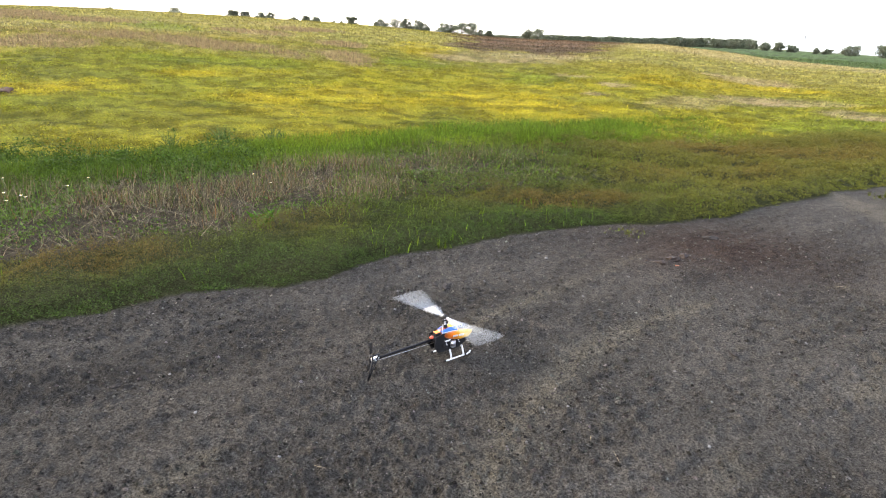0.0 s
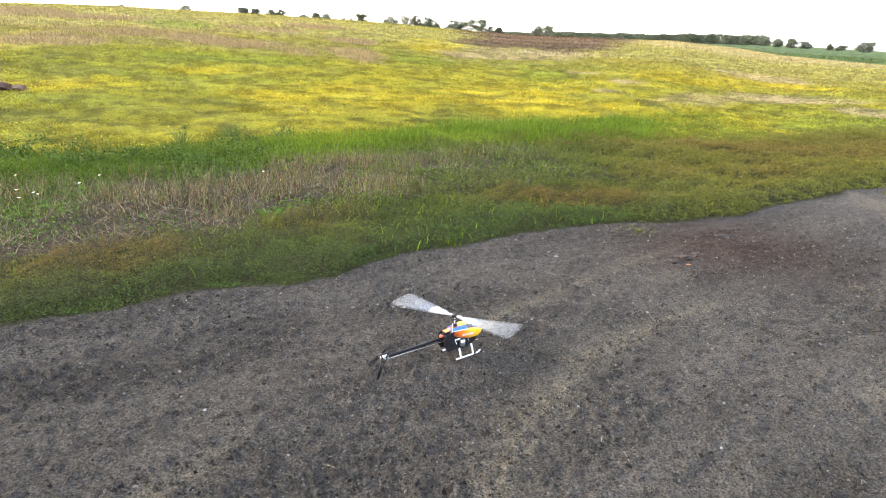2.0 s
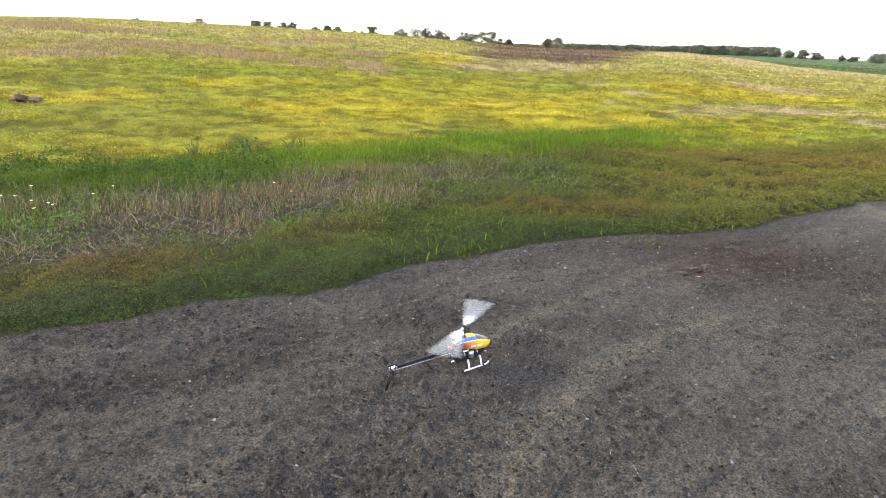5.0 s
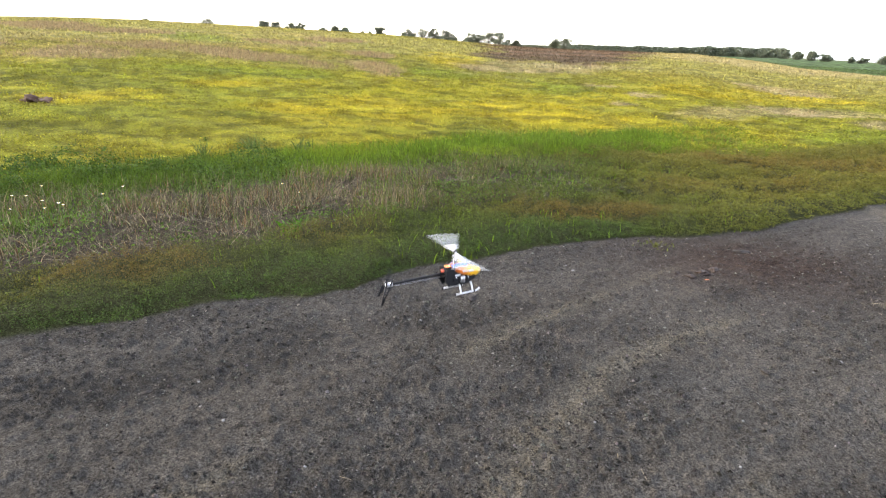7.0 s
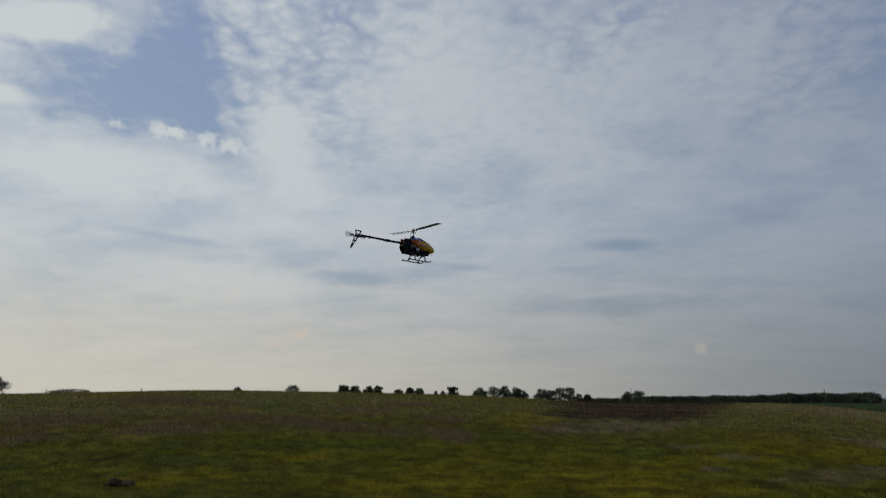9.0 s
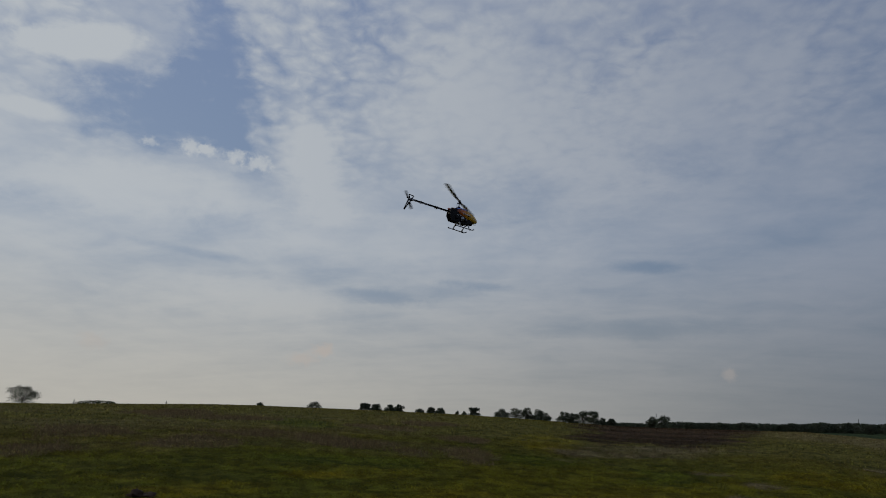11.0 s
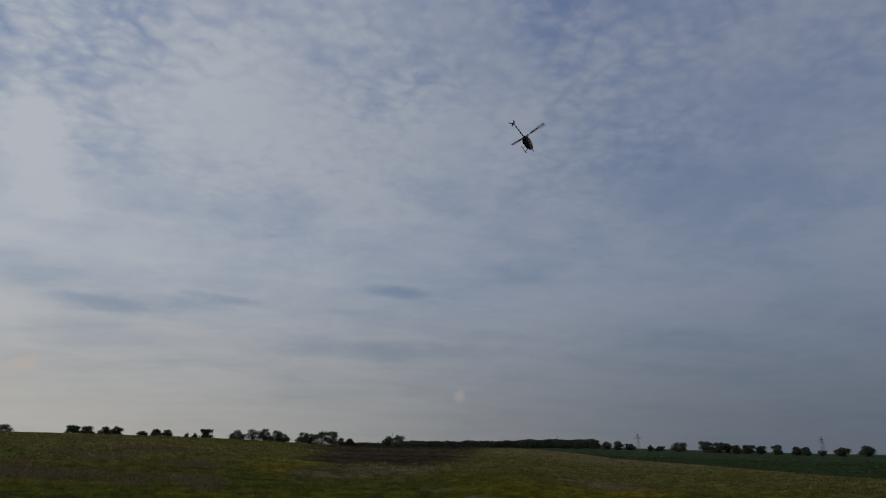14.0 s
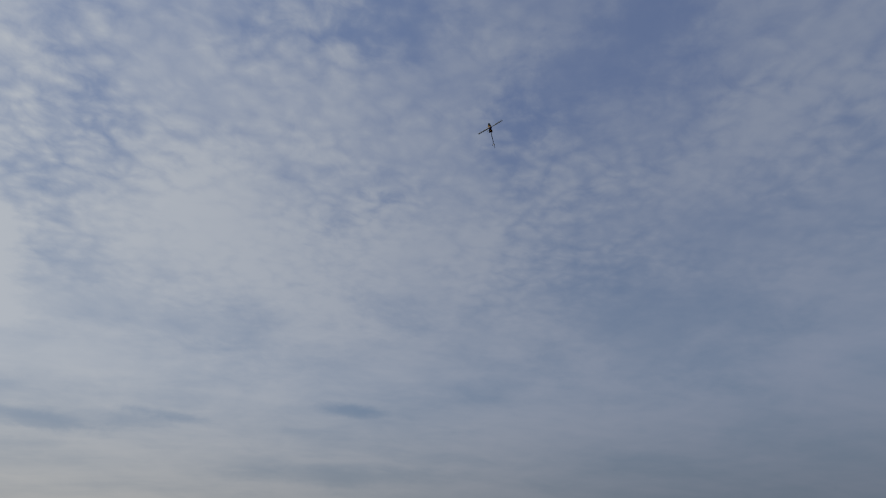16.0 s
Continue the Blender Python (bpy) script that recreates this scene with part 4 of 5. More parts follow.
def field_growth():
    x, y = fan(420000, 7.5, 34, -42, 48, 1.05)
    d, low, straw, green, field, dd = zones(x, y)
    keep = RNG.uniform(size=len(x)) < field * (0.30 + 0.70 * step(fbm(x, y, 1.4, 3, 137), 0.33, 0.55))
    x, y = x[keep], y[keep]
    n = len(x)
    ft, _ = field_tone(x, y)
    r = np.hypot(x, y)
    tone = ft * np.exp(RNG.normal(0.0, 0.24, (n, 1))) * RNG.uniform(0.92, 1.08, (n, 3))
    tuft_h = 0.35 + 1.0 * step(fbm(x * 0.35, y, 2.6, 3, 59), 0.34, 0.60)
    stand = RNG.uniform(size=n) < 0.35
    L = RNG.uniform(0.03, 0.085, n) * (0.8 + r / 50) * tuft_h
    m = stand
    blades("field_growth", x[m], y[m], L[m], 0.005 + r[m] * 0.0005, RNG.uniform(0.45, 0.97, m.sum()), tone[m], M_GRASS, "yellow-green young growth over the stubble field", "field growth")
    m = ~stand
    leaves("field_leaves", np.column_stack([x[m], y[m], height(x[m], y[m]) + L[m] * RNG.uniform(0.1, 0.8, m.sum())]), (0.012 + r[m] * 0.0013) * RNG.uniform(0.7, 1.4, m.sum()), tone[m], M_WEED,
           "matted yellow-green leaves over the stubble field", "field growth", 0.1)
    x, y = fan(90000, 32, 135, -50, 50, 0.9)
    n = len(x)
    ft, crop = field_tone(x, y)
    r = np.hypot(x, y)
    tone = ft * np.exp(RNG.normal(0.0, 0.38, (n, 1)))
    L = (0.06 + 0.16 * fbm(x * 0.3, y, 0.5, 3, 139)) * RNG.uniform(0.4, 1.1, n)
    blades("far_field_growth", x, y, L, 0.012 + r * 0.0009, RNG.uniform(0.3, 0.9, n), tone, M_GRASS, "tan stubble and yellow-green growth up to the brow of the hill", "field growth")
    # stubble rows that stand proud along the slope
    x, y = fan(150000, 19, 62, 3, 47, 1.0)
    r, th = np.hypot(x, y), np.degrees(np.arctan2(-x, y))
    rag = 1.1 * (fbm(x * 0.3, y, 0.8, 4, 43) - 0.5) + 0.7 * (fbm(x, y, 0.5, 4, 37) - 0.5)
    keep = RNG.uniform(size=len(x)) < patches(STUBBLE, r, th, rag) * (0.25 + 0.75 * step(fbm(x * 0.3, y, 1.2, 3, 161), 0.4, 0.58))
    x, y = x[keep], y[keep]
    n, r = len(x), np.hypot(x, y)
    blades("stubble", x, y, RNG.uniform(0.08, 0.22, n), 0.008 + r * 0.0006, RNG.uniform(0.02, 0.35, n), jitter(np.array((0.235, 0.170, 0.084)), n, 0.4), M_STRAW,
           "upright tan stubble in strips across the slope", "stubble")


def pebbles():
    """Crumbs of soil and grit on the dirt."""
    x, y = fan(150000, 1.7, 8, -40, 40, 1.15)
    d = beyond(x, y)
    along, across = x * 0.82 + y * 0.57, -x * 0.57 + y * 0.82
    w = step(fbm(along * 0.6, across * 1.5, 1.6, 5, 65), 0.40, 0.60)
    keep = (d < -0.02) & (RNG.uniform(size=len(x)) < 0.30 + 0.45 * w) & (np.hypot(x - 0.03, y - 2.95) > 0.1)
    x, y = x[keep], y[keep]
    n = len(x)
    s = np.clip(RNG.lognormal(-5.55, 0.62, n), 0.0018, 0.015)
    base = np.array([(1, 0, -0.5), (0, 1, -0.5), (-1, 0, -0.5), (0, -1, -0.5), (0, 0, 0.5)], float)
    v = base[None] * RNG.uniform(0.6, 1.3, (n, 5, 3)) * s[:, None, None]
    a = RNG.uniform(0, math.tau, n)
    c, q = np.cos(a)[:, None], np.sin(a)[:, None]
    v = np.stack([v[..., 0] * c - v[..., 1] * q, v[..., 0] * q + v[..., 1] * c, v[..., 2]], -1)
    v += np.column_stack([x, y, height(x, y) + s * 0.3])[:, None]
    tri = np.array([(0, 1, 4), (1, 2, 4), (2, 3, 4), (3, 0, 4)])
    f = (np.arange(n)[:, None, None] * 5 + tri[None]).reshape(-1, 3)
    tone = C_DIRT * np.exp(RNG.normal(0.15, 0.42, (n, 1))) * RNG.uniform(0.93, 1.07, (n, 3))
    light = RNG.uniform(size=n) < 0.022
    tone[light] = jitter(np.array((0.14, 0.13, 0.12)), int(light.sum()), 0.3)
    ob = mesh_of("soil_crumbs", v.reshape(-1, 3), f, M_GROUND, np.repeat(tone, 5, 0))
    tagged(ob, "dark crumbs of soil and grit on the dirt track", "soil crumbs", kind="stuff")
    # bits of straw blown onto the dirt
    x, y = fan(420, 2.0, 8, -38, 38, 1.0)
    keep = (beyond(x, y) < 0.03) & (RNG.uniform(size=len(x)) < 0.25 + 0.75 * (beyond(x, y) > -0.3))
    x, y = x[keep], y[keep]
    n = len(x)
    blades("straw_bits", x, y, RNG.uniform(0.02, 0.12, n), RNG.uniform(0.002, 0.004, n), RNG.uniform(0.994, 0.9998, n), jitter(np.array((0.17, 0.14, 0.09)), n, 0.3), M_STRAW,
           "short bits of pale straw on the dirt", "straw", 0.014, 0.9)


low_weeds()
straw_band()
green_grass()
dark_weeds()
field_growth()
pebbles()


# ---- trees, hedge, wood and pylons on the skyline ----
def place_at(head, dist):
    a = radians(head)
    x, y = -dist * math.sin(a), dist * math.cos(a)
    return x, y, float(land(np.array([x]), np.array([y]))[0])


def crown_leaves(lobes, count, size, tone):
    """Leaf clumps over the skins of several lobes, with gaps between them."""
    p, t = [], []
    for c, r in lobes:
        n = int(np.clip(count * r[0] * r[2], 60, 260))
        d = RNG.normal(size=(n, 3))
        d /= np.linalg.norm(d, axis=1)[:, None]
        d[:, 2] = np.where(d[:, 2] < -0.45, -d[:, 2], d[:, 2])
        p.append(np.array(c) + d * np.array(r) * RNG.uniform(0.15, 1.0, (n, 1)) ** 0.7 * RNG.uniform(0.85, 1.15, (n, 1)))
        t.append(jitter(tone, n, 0.35))
    p, t = np.concatenate(p), np.concatenate(t)
    return leaves("crown", p, RNG.uniform(0.7, 1.5, len(p)) * size, t, M_TREE, "", "", 0.2)


M_BARK = painted("bark", (0.06, 0.05, 0.04), 0.9, 0, 0.2, 0.4, 3.0)


def tree(head, wide, high, dist, airy=False):
    """A broadleaf tree; wide and high in metres."""
    x, y, z = place_at(head, dist)
    root = new("tree")
    root.location = (x, y, z - 0.2 - 0.17 * high)
    tagged(root, "airy half-bare broadleaf tree on the field's skyline" if airy else "dark green broadleaf tree on the field's skyline", "tree", "trees on the skyline")
    tr = BM()
    top = high * 0.55
    lean = RNG.uniform(-0.05, 0.05) * high
    rod(tr, (0, 0, 0), (lean, 0, top), 0.035 * high, 0.018 * high, 8)
    lobes = []
    for k in range(7 if high > 5 else 4):
        a = RNG.uniform(0, math.tau)
        q = RNG.uniform(0.15, 0.36)
        c = (lean + math.cos(a) * wide * q, math.sin(a) * wide * q, high * RNG.uniform(0.34, 0.80))
        r = RNG.uniform(0.15, 0.26)
        lobes.append((c, (wide * r, wide * r, min(high * 0.22, wide * r * 0.95))))
        rod(tr, (lean * 0.7, 0, top * 0.65), c, 0.014 * high, 0.006 * high, 6)
    lobes.append(((lean, 0, high * 0.78), (wide * 0.27, wide * 0.27, high * 0.20)))
    lobes.append(((wide * 0.24, 0, high * RNG.uniform(0.26, 0.5)), (wide * 0.28, wide * 0.2, high * 0.24)))
    lobes.append(((-wide * 0.25, 0, high * RNG.uniform(0.26, 0.5)), (wide * 0.28, wide * 0.2, high * 0.24)))
    lobes.append(((lean * 0.5, 0, high * 0.50), (wide * 0.40, wide * 0.36, high * 0.34)))
    lobes.append(((0, 0, high * 0.24), (wide * 0.36, wide * 0.2, high * 0.2)))
    part("trunk", tr, M_BARK, root)
    # leaf tone made paler and greyer, distance haze put into the colour
    crown = crown_leaves(lobes, 22 if airy else 75, 0.62, np.array((0.118, 0.132, 0.088)) * RNG.uniform(0.75, 1.25))
    crown.parent = root
    return root


# heading to the left, width and height in degrees
SKYLINE = [(44.9, 1.9, 1.2), (27.4, 0.6, 0.28), (22.8, 1.2, 0.55), (18.4, 1.0, 0.59), (17.4, 1.0, 0.52), (16.2, 0.85, 0.55), (15.35, 0.8, 0.6), (13.5, 0.65, 0.35),
           (12.5, 0.82, 0.5), (11.65, 0.86, 0.48), (10.1, 0.35, 0.28), (9.5, 0.4, 0.3), (8.6, 1.0, 0.66), (6.2, 1.15, 0.7), (4.9, 1.1, 0.85), (3.9, 1.0, 0.95), (3.05, 0.9, 0.85),
           (2.35, 1.0, 0.64), (0.85, 1.0, 0.84), (-0.05, 0.9, 0.76), (-0.9, 1.2, 1.0), (-1.8, 1.1, 1.05), (-2.5, 0.6, 0.58), (-3.3, 0.9, 0.53), (-6.65, 0.95, 0.83), (-7.45, 0.95, 0.92),
           (-22.1, 0.8, 0.6), (-23.3, 1.0, 0.6), (-24.7, 0.9, 0.68), (-25.6, 0.8, 0.58), (-26.6, 0.9, 0.66), (-27.6, 0.8, 0.5), (-29.2, 0.45, 0.43), (-29.9, 0.75, 0.36), (-31.4, 1.25, 0.68),
           (-33.5, 1.05, 0.82), (-34.35, 1.0, 0.76), (-35.1, 0.75, 0.72), (-35.8, 0.75, 0.62), (-36.6, 1.05, 0.62), (-37.55, 0.7, 0.6), (-38.7, 0.75, 0.66), (-40.0, 0.75, 0.58),
           (-40.7, 0.65, 0.6), (-41.7, 0.6, 0.36), (-43.0, 0.9, 0.6), (-44.6, 1.0, 0.7), (-46.5, 0.9, 0.6), (-48.3, 1.1, 0.75)]
for h, w, k in SKYLINE:
    D = 450.0 * RNG.uniform(0.97, 1.03)
    hidden = 0.13 if h > -20 else 0.0
    tree(h, D * radians(w) * 1.26, D * radians(k + hidden + 0.04) * 1.33, D, airy=h in (22.8, 4.9, 10.1, 9.5))


def far_wood():
    p, t = [], []
    for h in np.arange(-24.5, -2.6, 0.12):
        tall = 0.46 + 0.18 * float(lattice(np.array([h * 2.3]), np.array([0.5]), 5)[0]) if h < -7.8 else 0.26 + 0.14 * RNG.uniform()
        x, y, z = place_at(h, 640 * RNG.uniform(0.97, 1.03))
        n = 170
        hgt = 640 * radians(tall + 0.15)
        d = RNG.normal(size=(n, 3)) * np.array((1.1, 1.1, 0))
        d[:, 2] = hgt * RNG.uniform(0.0, 1.0, n) ** 1.15
        p.append(np.array((x, y, z)) + d)
        # the wood's green carries painted haze too, like the trees
        t.append(jitter(np.array((0.105, 0.122, 0.078)), n, 0.35))
    p = np.concatenate(p)
    leaves("far_wood", p, RNG.uniform(1.0, 2.3, len(p)), np.concatenate(t), M_TREE, "distant grey-green wood along the horizon", "woodland", 0.2)
    p, t = [], []
    for h in np.arange(38.7, 41.3, 0.08):
        x, y, z = place_at(h, 450)
        hgt = 450 * radians(0.16 + 0.13 + 0.12 * math.sin((h - 38.7) / 2.6 * math.pi))
        d = RNG.normal(size=(40, 3)) * np.array((0.7, 0.7, 0))
        d[:, 2] = hgt * RNG.uniform(0.05, 1.0, 40)
        p.append(np.array((x, y, z)) + d)
        t.append(jitter(np.array((0.07, 0.085, 0.045)), 40, 0.35))
    p = np.concatenate(p)
    leaves("hedge", p, RNG.uniform(0.5, 1.1, len(p)), np.concatenate(t), M_TREE, "low dark hedge on the crest of the hill", "hedge", 0.2)


far_wood()
M_PYLON = painted("weathered_galvanised_steel", (0.20, 0.205, 0.21), 0.6, 0.3, 0.4, 0.2, 0.5)


def pylon(head, high, dist, arms=True):
    x, y, z = place_at(head, dist)
    root = new("power_pylon" if arms else "lattice_mast")
    root.matrix_basis = pose(x, y, z, 0, 0, head + (25 if arms else 0))
    tagged(root, "grey steel lattice power pylon far behind the field" if arms else "slim grey lattice mast far behind the trees", "pylon" if arms else "mast")
    w0, w1 = (high * 0.10, high * 0.018) if arms else (high * 0.03, high * 0.012)
    r = 0.11
    body = BM()
    n = 7
    for sx in (1, -1):
        for sy in (1, -1):
            rod(body, (sx * w0, sy * w0, 0), (sx * w1, sy * w1, high), r, sides=5)
    for k in range(n):
        a, b = k / n, (k + 1) / n
        wa, wb = w0 + (w1 - w0) * a, w0 + (w1 - w0) * b
        for s in (1, -1):
            rod(body, (-wa, s * wa, a * high), (wb, s * wb, b * high), r * 0.7, sides=4)
            rod(body, (s * wa, wa, a * high), (s * wb, -wb, b * high), r * 0.7, sides=4)
    part("tower", body, M_PYLON, root, smooth=False)
    if arms:
        for f, half in ((0.68, 0.22), (0.82, 0.16)):
            arm = BM()
            for s in (1, -1):
                rod(arm, (0, 0, f * high), (s * half * high, 0, f * high), r, sides=4)
                rod(arm, (0, 0, (f + 0.05) * high), (s * half * high, 0, f * high), r * 0.8, sides=4)
                rod(arm, (s * half * high, 0, f * high), (s * half * high, 0, f * high - 0.04 * high), r * 0.8, sides=4)
            part("crossarm", arm, M_PYLON, root, smooth=False)


for h, deg, far_off, arms in ((-28.25, 1.25, 900, True), (-41.8, 1.35, 850, True), (-48.5, 1.2, 900, True), (41.5, 0.62, 1200, True), (34.9, 0.55, 1300, True), (-7.0, 1.35, 800, False), (-21.5, 1.0, 800, False)):
    pylon(h, far_off * radians(deg + (0.1 if h > -10 else 0)), far_off, arms)


# ---- small things on the ground ----
def ground_z(x, y):
    return float(height(np.array([float(x)]), np.array([float(y)]))[0])


def lump(name, x, y, size, tone_mat, label, category, rough=0.35, seed=0, sink=0.25, detail=2, group=""):
    bm = BM()
    bmesh.ops.create_icosphere(bm, subdivisions=detail, radius=1.0)
    for v in bm.verts:
        k = 1 + rough * noise.noise(v.co * 1.6 + Vector((seed * 7.1, 3.3, seed))) + rough * 0.5 * noise.noise(v.co * 4.1 + Vector((seed, 0, 9)))
        v.co = Vector((v.co.x * size[0], v.co.y * size[1], v.co.z * size[2])) * k
    ob = part(name, bm, tone_mat)
    ob.matrix_basis = pose(x, y, ground_z(x, y) + size[2] * (1 - 2 * sink) * 0.6, 0, 0, seed * 47)
    return tagged(ob, label, category, group)


M_STONE = painted("pale_stone", (0.125, 0.118, 0.108), 0.85, 0, 0.3, 0.25, 90, 0.4)
M_DUNG = painted("dark_dung", (0.022, 0.014, 0.010), 0.9, 0, 0.3, 0.5, 80, 0.8)
M_LEAFLIT = painted("orange_leaf", (0.26, 0.07, 0.02), 0.6, 0, 0.3, 0.3, 60)
M_EARTH = painted("brown_earth", (0.050, 0.028, 0.018), 0.95, 0, 0.2, 0.4, 30, 0.8)
M_CLOD = painted("dark_clod", (0.026, 0.022, 0.019), 0.95, 0, 0.1, 0.5, 120, 1.0)
M_PETAL = painted("white_petal", (0.75, 0.75, 0.72), 0.6)

for k, (x, y, s) in enumerate(((0.80, 4.51, 0.018), (0.76, 4.62, 0.014), (1.42, 4.62, 0.014), (0.93, 3.75, 0.012), (-0.28, 3.45, 0.012), (0.0, 3.62, 0.009), (-1.05, 2.3, 0.013), (-1.3, 2.62, 0.011), (0.6, 2.45, 0.010), (1.15, 2.2, 0.011), (2.1, 3.2, 0.013), (-0.62, 2.05, 0.010))):
    lump("stone", x, y, (s * 0.8, s * 0.62, s * 0.4), M_STONE, "small pale stone lying on the dirt", "stone", 0.3, k, group="stones on the dirt")
for k, (x, y, s) in enumerate(((1.80, 4.57, 0.045), (1.92, 4.66, 0.035), (1.68, 4.47, 0.030), (1.98, 4.56, 0.022), (1.60, 4.54, 0.020))):
    lump("dung_clump", x, y, (s * 1.2, s * 0.8, s * 0.4), M_DUNG, "dark crumbly dung clump on the dirt", "dung", 1.1, k + 20, 0.25, 3, "dung clumps")
lump("orange_leaf", 1.79, 4.42, (0.024, 0.013, 0.005), M_LEAFLIT, "crumpled orange leaf beside the dung", "leaf", 0.5, 3)
for k, (x, y, s) in enumerate(((0.03, 3.88, 0.05), (-0.05, 3.90, 0.03), (2.35, 5.2, 0.06), (-1.5, 2.5, 0.022), (0.35, 2.2, 0.02), (1.6, 3.0, 0.025), (2.55, 3.4, 0.03), (1.25, 3.45, 0.022))):
    lump("soil_clod", x, y, (s * 0.9, s * 0.55, s * 0.2), M_CLOD, "flat dark clod pressed out of the dirt", "clod", 1.1, k + 40, 0.25, 3, "soil clods")
mx, my = -14.0 * math.sin(radians(35.3)), 14.0 * math.cos(radians(35.3))
for k in range(3):
    lump("molehill", mx + 0.17 * k - 0.2, my + 0.12 * (k % 2), (0.17 - 0.03 * k, 0.14, 0.085 - 0.015 * k), M_EARTH, "brown earth molehill in the yellow growth", "molehill", 0.9, k + 60, 0.4, 3, "molehills")


def tuft(name, x, y, n, length, width, lean, tone, material, label, category, spread):
    """A plant of long bent leaves, at its own place."""
    a, b = RNG.uniform(0, math.tau, n), RNG.uniform(0, math.tau, n)
    L, le = RNG.uniform(0.6, 1.1, n) * length, RNG.uniform(*lean, n)
    bx, by = RNG.normal(0, spread, n), RNG.normal(0, spread, n)
    v = np.empty((n, 6, 3))
    wx, wy = np.cos(b) * width / 2, np.sin(b) * width / 2
    for row, (f, g, w) in enumerate(((0, 0, 0.6), (0.5, 0.62, 1.0), (1.0, 0.92, 0.25))):
        cx, cy, cz = bx + np.cos(a) * le * L * f, by + np.sin(a) * le * L * f, L * np.sqrt(1 - np.minimum(le, 0.99) ** 2) * g
        v[:, 2 * row], v[:, 2 * row + 1] = np.column_stack([cx - wx * w, cy - wy * w, cz]), np.column_stack([cx + wx * w, cy + wy * w, cz])
    i = np.arange(n)[:, None] * 6
    f = np.concatenate([i + np.array([[0, 1, 3, 2]]), i + np.array([[2, 3, 5, 4]])], 1).reshape(-1, 4)
    ob = mesh_of(name, v.reshape(-1, 3), f, material, np.repeat(jitter(np.array(tone), n, 0.3), 6, 0))
    ob.location = (x, y, ground_z(x, y))
    return tagged(ob, label, category, kind="stuff" if "weed" in name else "")


tuft("dock_plant", -1.53, 5.08, 30, 0.15, 0.035, (0.5, 0.95), (0.05, 0.11, 0.010), M_WEED, "broad-leaved bright green dock plant in the dry grass", "plant", 0.05)
tuft("straw_wisp", 2.80, 4.12, 16, 0.16, 0.003, (0.96, 0.995), (0.17, 0.14, 0.09), M_STRAW, "thin wisp of pale straw lying on the dirt", "straw", 0.03)
tuft("weed_tuft", 5.15, 6.95, 130, 0.06, 0.016, (0.4, 0.95), (0.07, 0.08, 0.016), M_WEED, "small green weed tuft at the edge of the dirt", "weed", 0.11)
tuft("weed_sprig", 1.62, 5.28, 60, 0.04, 0.012, (0.5, 0.97), (0.08, 0.085, 0.02), M_WEED, "small weed sprig on bare dirt", "weed", 0.08)
for k, (x, y, hgt) in enumerate(((-3.1, 8.5, 0.30), (-3.6, 8.0, 0.26), (-2.4, 8.6, 0.24))):
    tuft("tall_weed", x, y, 40, hgt, 0.010, (0.1, 0.8), (0.07, 0.10, 0.025), M_WEED, "tall leafy weed standing over the grass", "weed", 0.05)


def daisy(x, y, k):
    hgt = 0.16 + 0.06 * (k % 3)
    root = new("daisy")
    root.location = (x, y, ground_z(x, y) - 0.01)
    root.scale = (0.7, 0.7, 0.9)
    tagged(root, "white daisy on a thin stem in the grass", "flower", "white daisies")
    part("stem", rod(BM(), (0, 0, 0), (0.01, 0.005, hgt), 0.002, sides=5), M_STEM, root)
    pet = BM()
    for i in range(9):
        a = i * math.tau / 9
        c, s = math.cos(a), math.sin(a)
        q = [(0.005, -0.003, 0), (0.016, -0.0045, 0.002), (0.018, 0.0045, 0.002), (0.005, 0.003, 0)]
        pet.faces.new([pet.verts.new((0.01 + px_ * c - py_ * s, 0.005 + px_ * s + py_ * c, hgt + pz_)) for px_, py_, pz_ in q])
    part("petals", pet, M_PETAL, root, "white petals", False)
    eye = BM()
    bmesh.ops.create_uvsphere(eye, u_segments=8, v_segments=5, radius=0.006, matrix=Matrix.Translation((0.01, 0.005, hgt + 0.002)))
    part("flower_eye", eye, M_YELLOW, root, "yellow centre")


M_STEM = painted("green_stem", (0.06, 0.10, 0.02), 0.7)
for k, (x, y) in enumerate(((-4.15, 5.62), (-4.22, 5.70), (-4.3, 5.6), (-4.05, 5.75), (-3.75, 5.95), (-3.62, 6.1), (-4.45, 5.55), (-3.95, 5.55), (-2.1, 6.6), (-1.95, 6.72), (-4.6, 5.8), (-4.38, 5.95))):
    daisy(x * 0.875, y * 0.875, k)


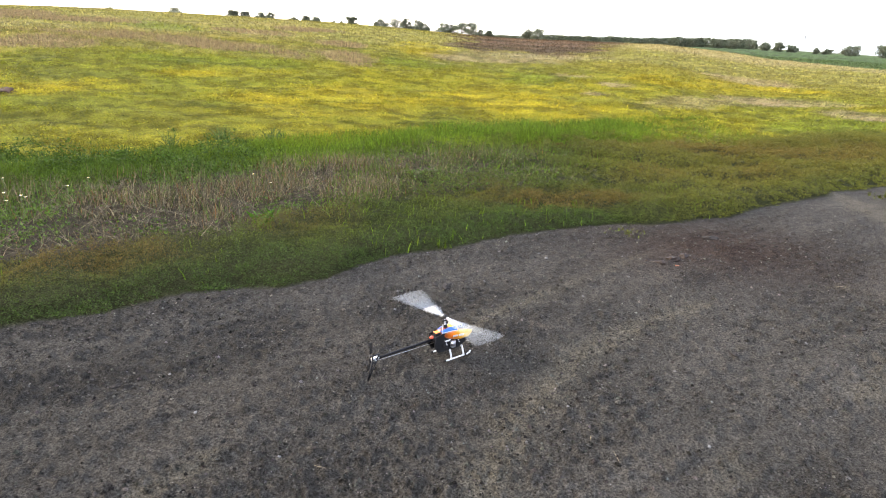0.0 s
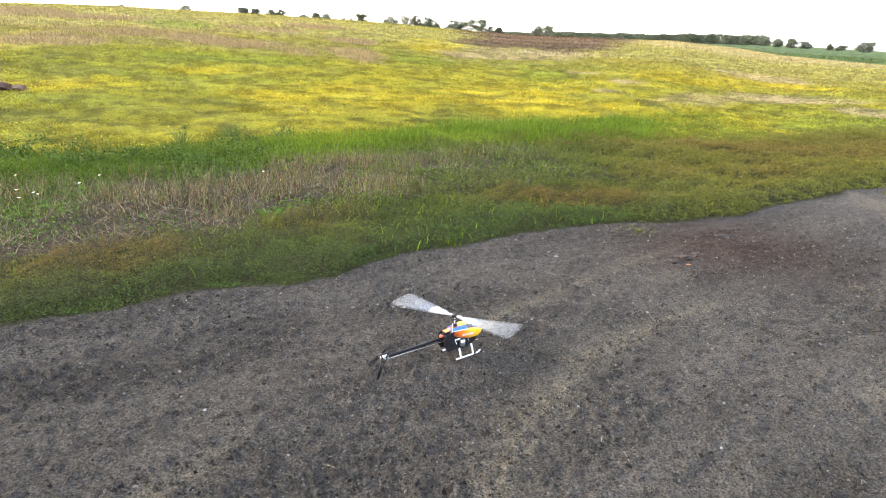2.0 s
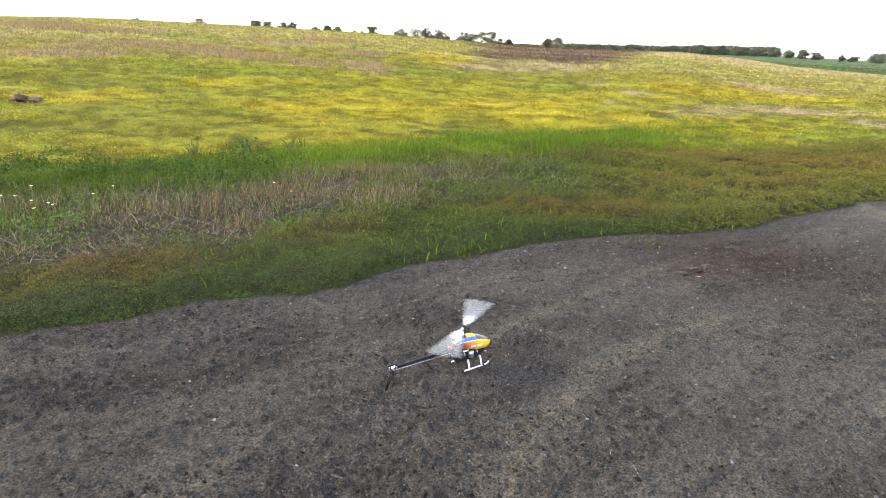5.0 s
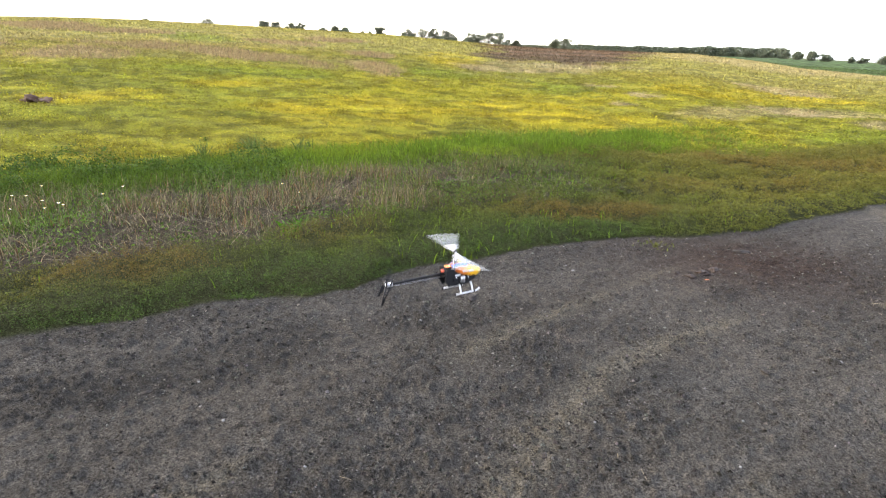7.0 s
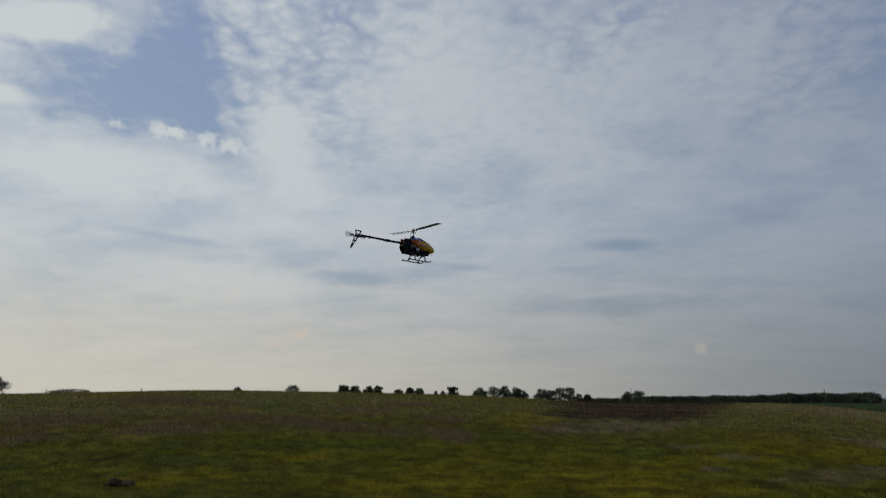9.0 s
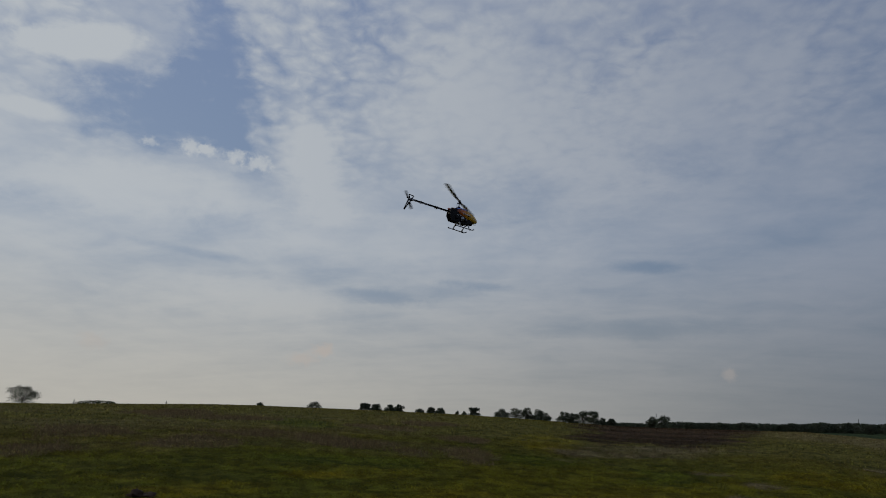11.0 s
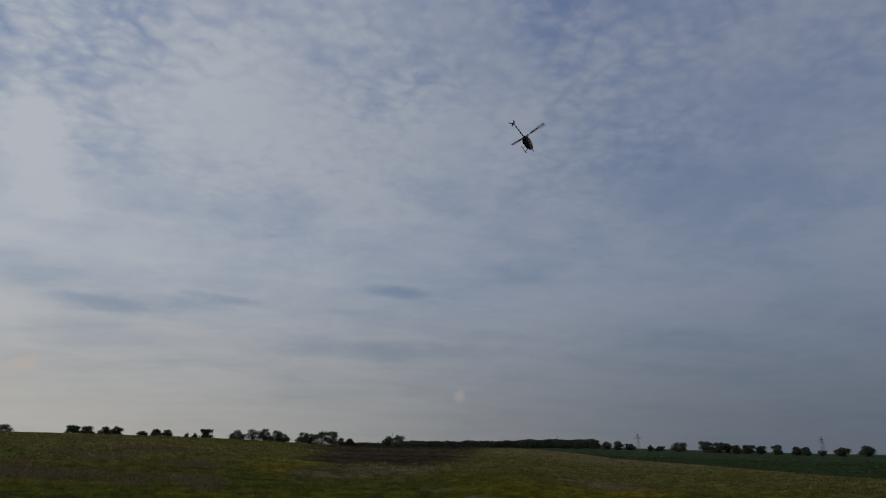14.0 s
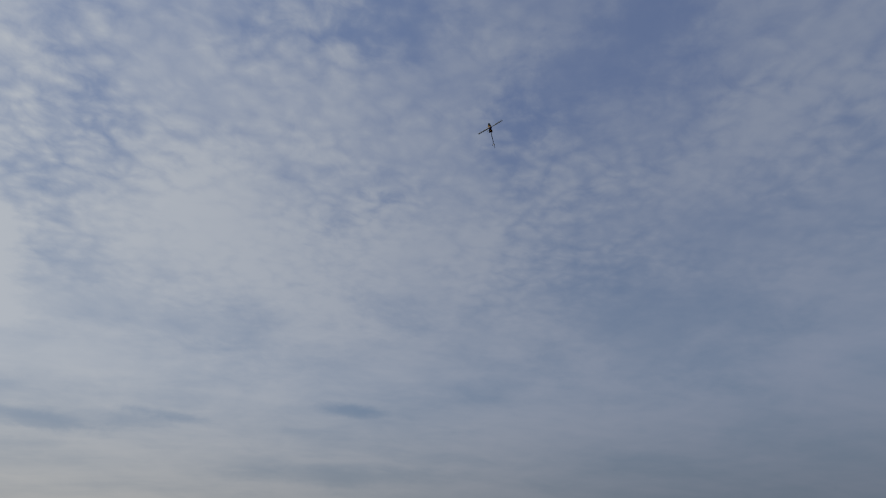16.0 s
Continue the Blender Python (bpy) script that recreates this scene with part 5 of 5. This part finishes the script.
# ---- what moves ----
# seconds, place under the mast, heading, nose up, roll (degrees)
FLIGHT = [
    (0.0, 0.025, 2.886, 0.010, 38.1, 0, 0), (6.0, 0.025, 2.886, 0.010, 38.1, 0, 0), (6.3, 0.020, 2.888, 0.022, 39.5, -1, -0.5), (6.5, 0.011, 2.891, 0.055, 41.3, -2.2, -1.5),
    (6.7, -0.012, 2.95, 0.145, 41.0, -2.2, -1.5), (7.0, -0.079, 3.134, 0.336, 40.3, -2.0, -1.2), (7.5, -0.263, 3.441, 0.914, 42.1, -0.4, 4.4), (8.0, -0.515, 3.837, 1.622, 41.2, -0.9, 6.0),
    (8.5, -0.701, 4.055, 2.398, 43.5, -1.6, 5.0), (9.0, -0.980, 4.294, 2.871, 41.1, -2.7, 6.6), (11.5, -0.801, 4.688, 3.352, 41.2, -8.5, 2.7), (12.0, -0.386, 4.836, 3.381, 42.5, -10.7, 2.2),
    (12.5, 0.231, 5.455, 3.657, 40.0, -11.1, 2.0), (13.0, 1.008, 6.108, 4.021, 41.1, -12.0, 1.1), (13.5, 1.901, 7.018, 4.866, 43.2, -10.3, 3.1), (14.0, 2.677, 7.624, 5.907, 45.0, -13.1, 1.6),
    (14.5, 3.968, 9.287, 7.458, 46.4, -11.2, 0.9), (15.0, 5.427, 11.760, 9.464, 45.1, 19.4, 16.0), (15.5, 5.384, 11.908, 11.577, 48.5, 65.7, -7.8), (16.0, 4.268, 11.486, 11.740, 30.4, 106.1, 40.1)]
# seconds and the rotor's turn, modulo half a turn
PHASE = [(0.0, 93), (0.5, 165), (1.0, 66), (1.5, 106), (2.0, 113), (2.5, 123), (3.0, 168), (3.5, 30), (4.0, 108), (6.5, 112), (7.0, 66), (7.5, 165), (8.0, 12), (8.5, 122), (9.0, 92), (11.5, 120), (12.0, 166), (12.5, 124), (13.0, 76), (13.5, 73), (14.0, 69), (14.5, 66), (15.0, 30), (15.5, 12), (16.0, 111)]


def spin():
    """The rotor's turn at every frame: fast while slow shutters smear it, seemingly slow later."""
    keys, total = [(PHASE[0][0], PHASE[0][1])], PHASE[0][1]
    for (t0, a0), (t1, a1) in zip(PHASE, PHASE[1:]):
        n = round((t1 - t0) * FPS)
        want = -86.0 * n if t1 <= 7.5 else (-30.0 * n if t1 <= 8.0 else -20.0 * n)
        step_by = (a1 - total) % 180
        step_by += 180 * round((want - step_by) / 180)
        total += step_by
        keys.append((t1, total))
    ts = [i / FPS for i in range(round(16 * FPS) + 1)]
    return [(t, float(np.interp(t, [k[0] for k in keys], [k[1] for k in keys]))) for t in ts]


def motions():
    walk(HELI, [(t, pose(x, y, z, 0, 0, a) @ pose(0, 0, 0, 0, -p, 0) @ pose(0, 0, 0, r, 0, 0)) for t, x, y, z, a, p, r in FLIGHT])
    walk(ROTOR, [(t, pose(0, 0, 0.222, 0, 0, a)) for t, a in spin()])
    walk(TAIL, [(i / FPS, pose(-0.425, 0.030, 0.112, 0, -71.0 * i, 0)) for i in range(round(16 * FPS) + 1)])


motions()
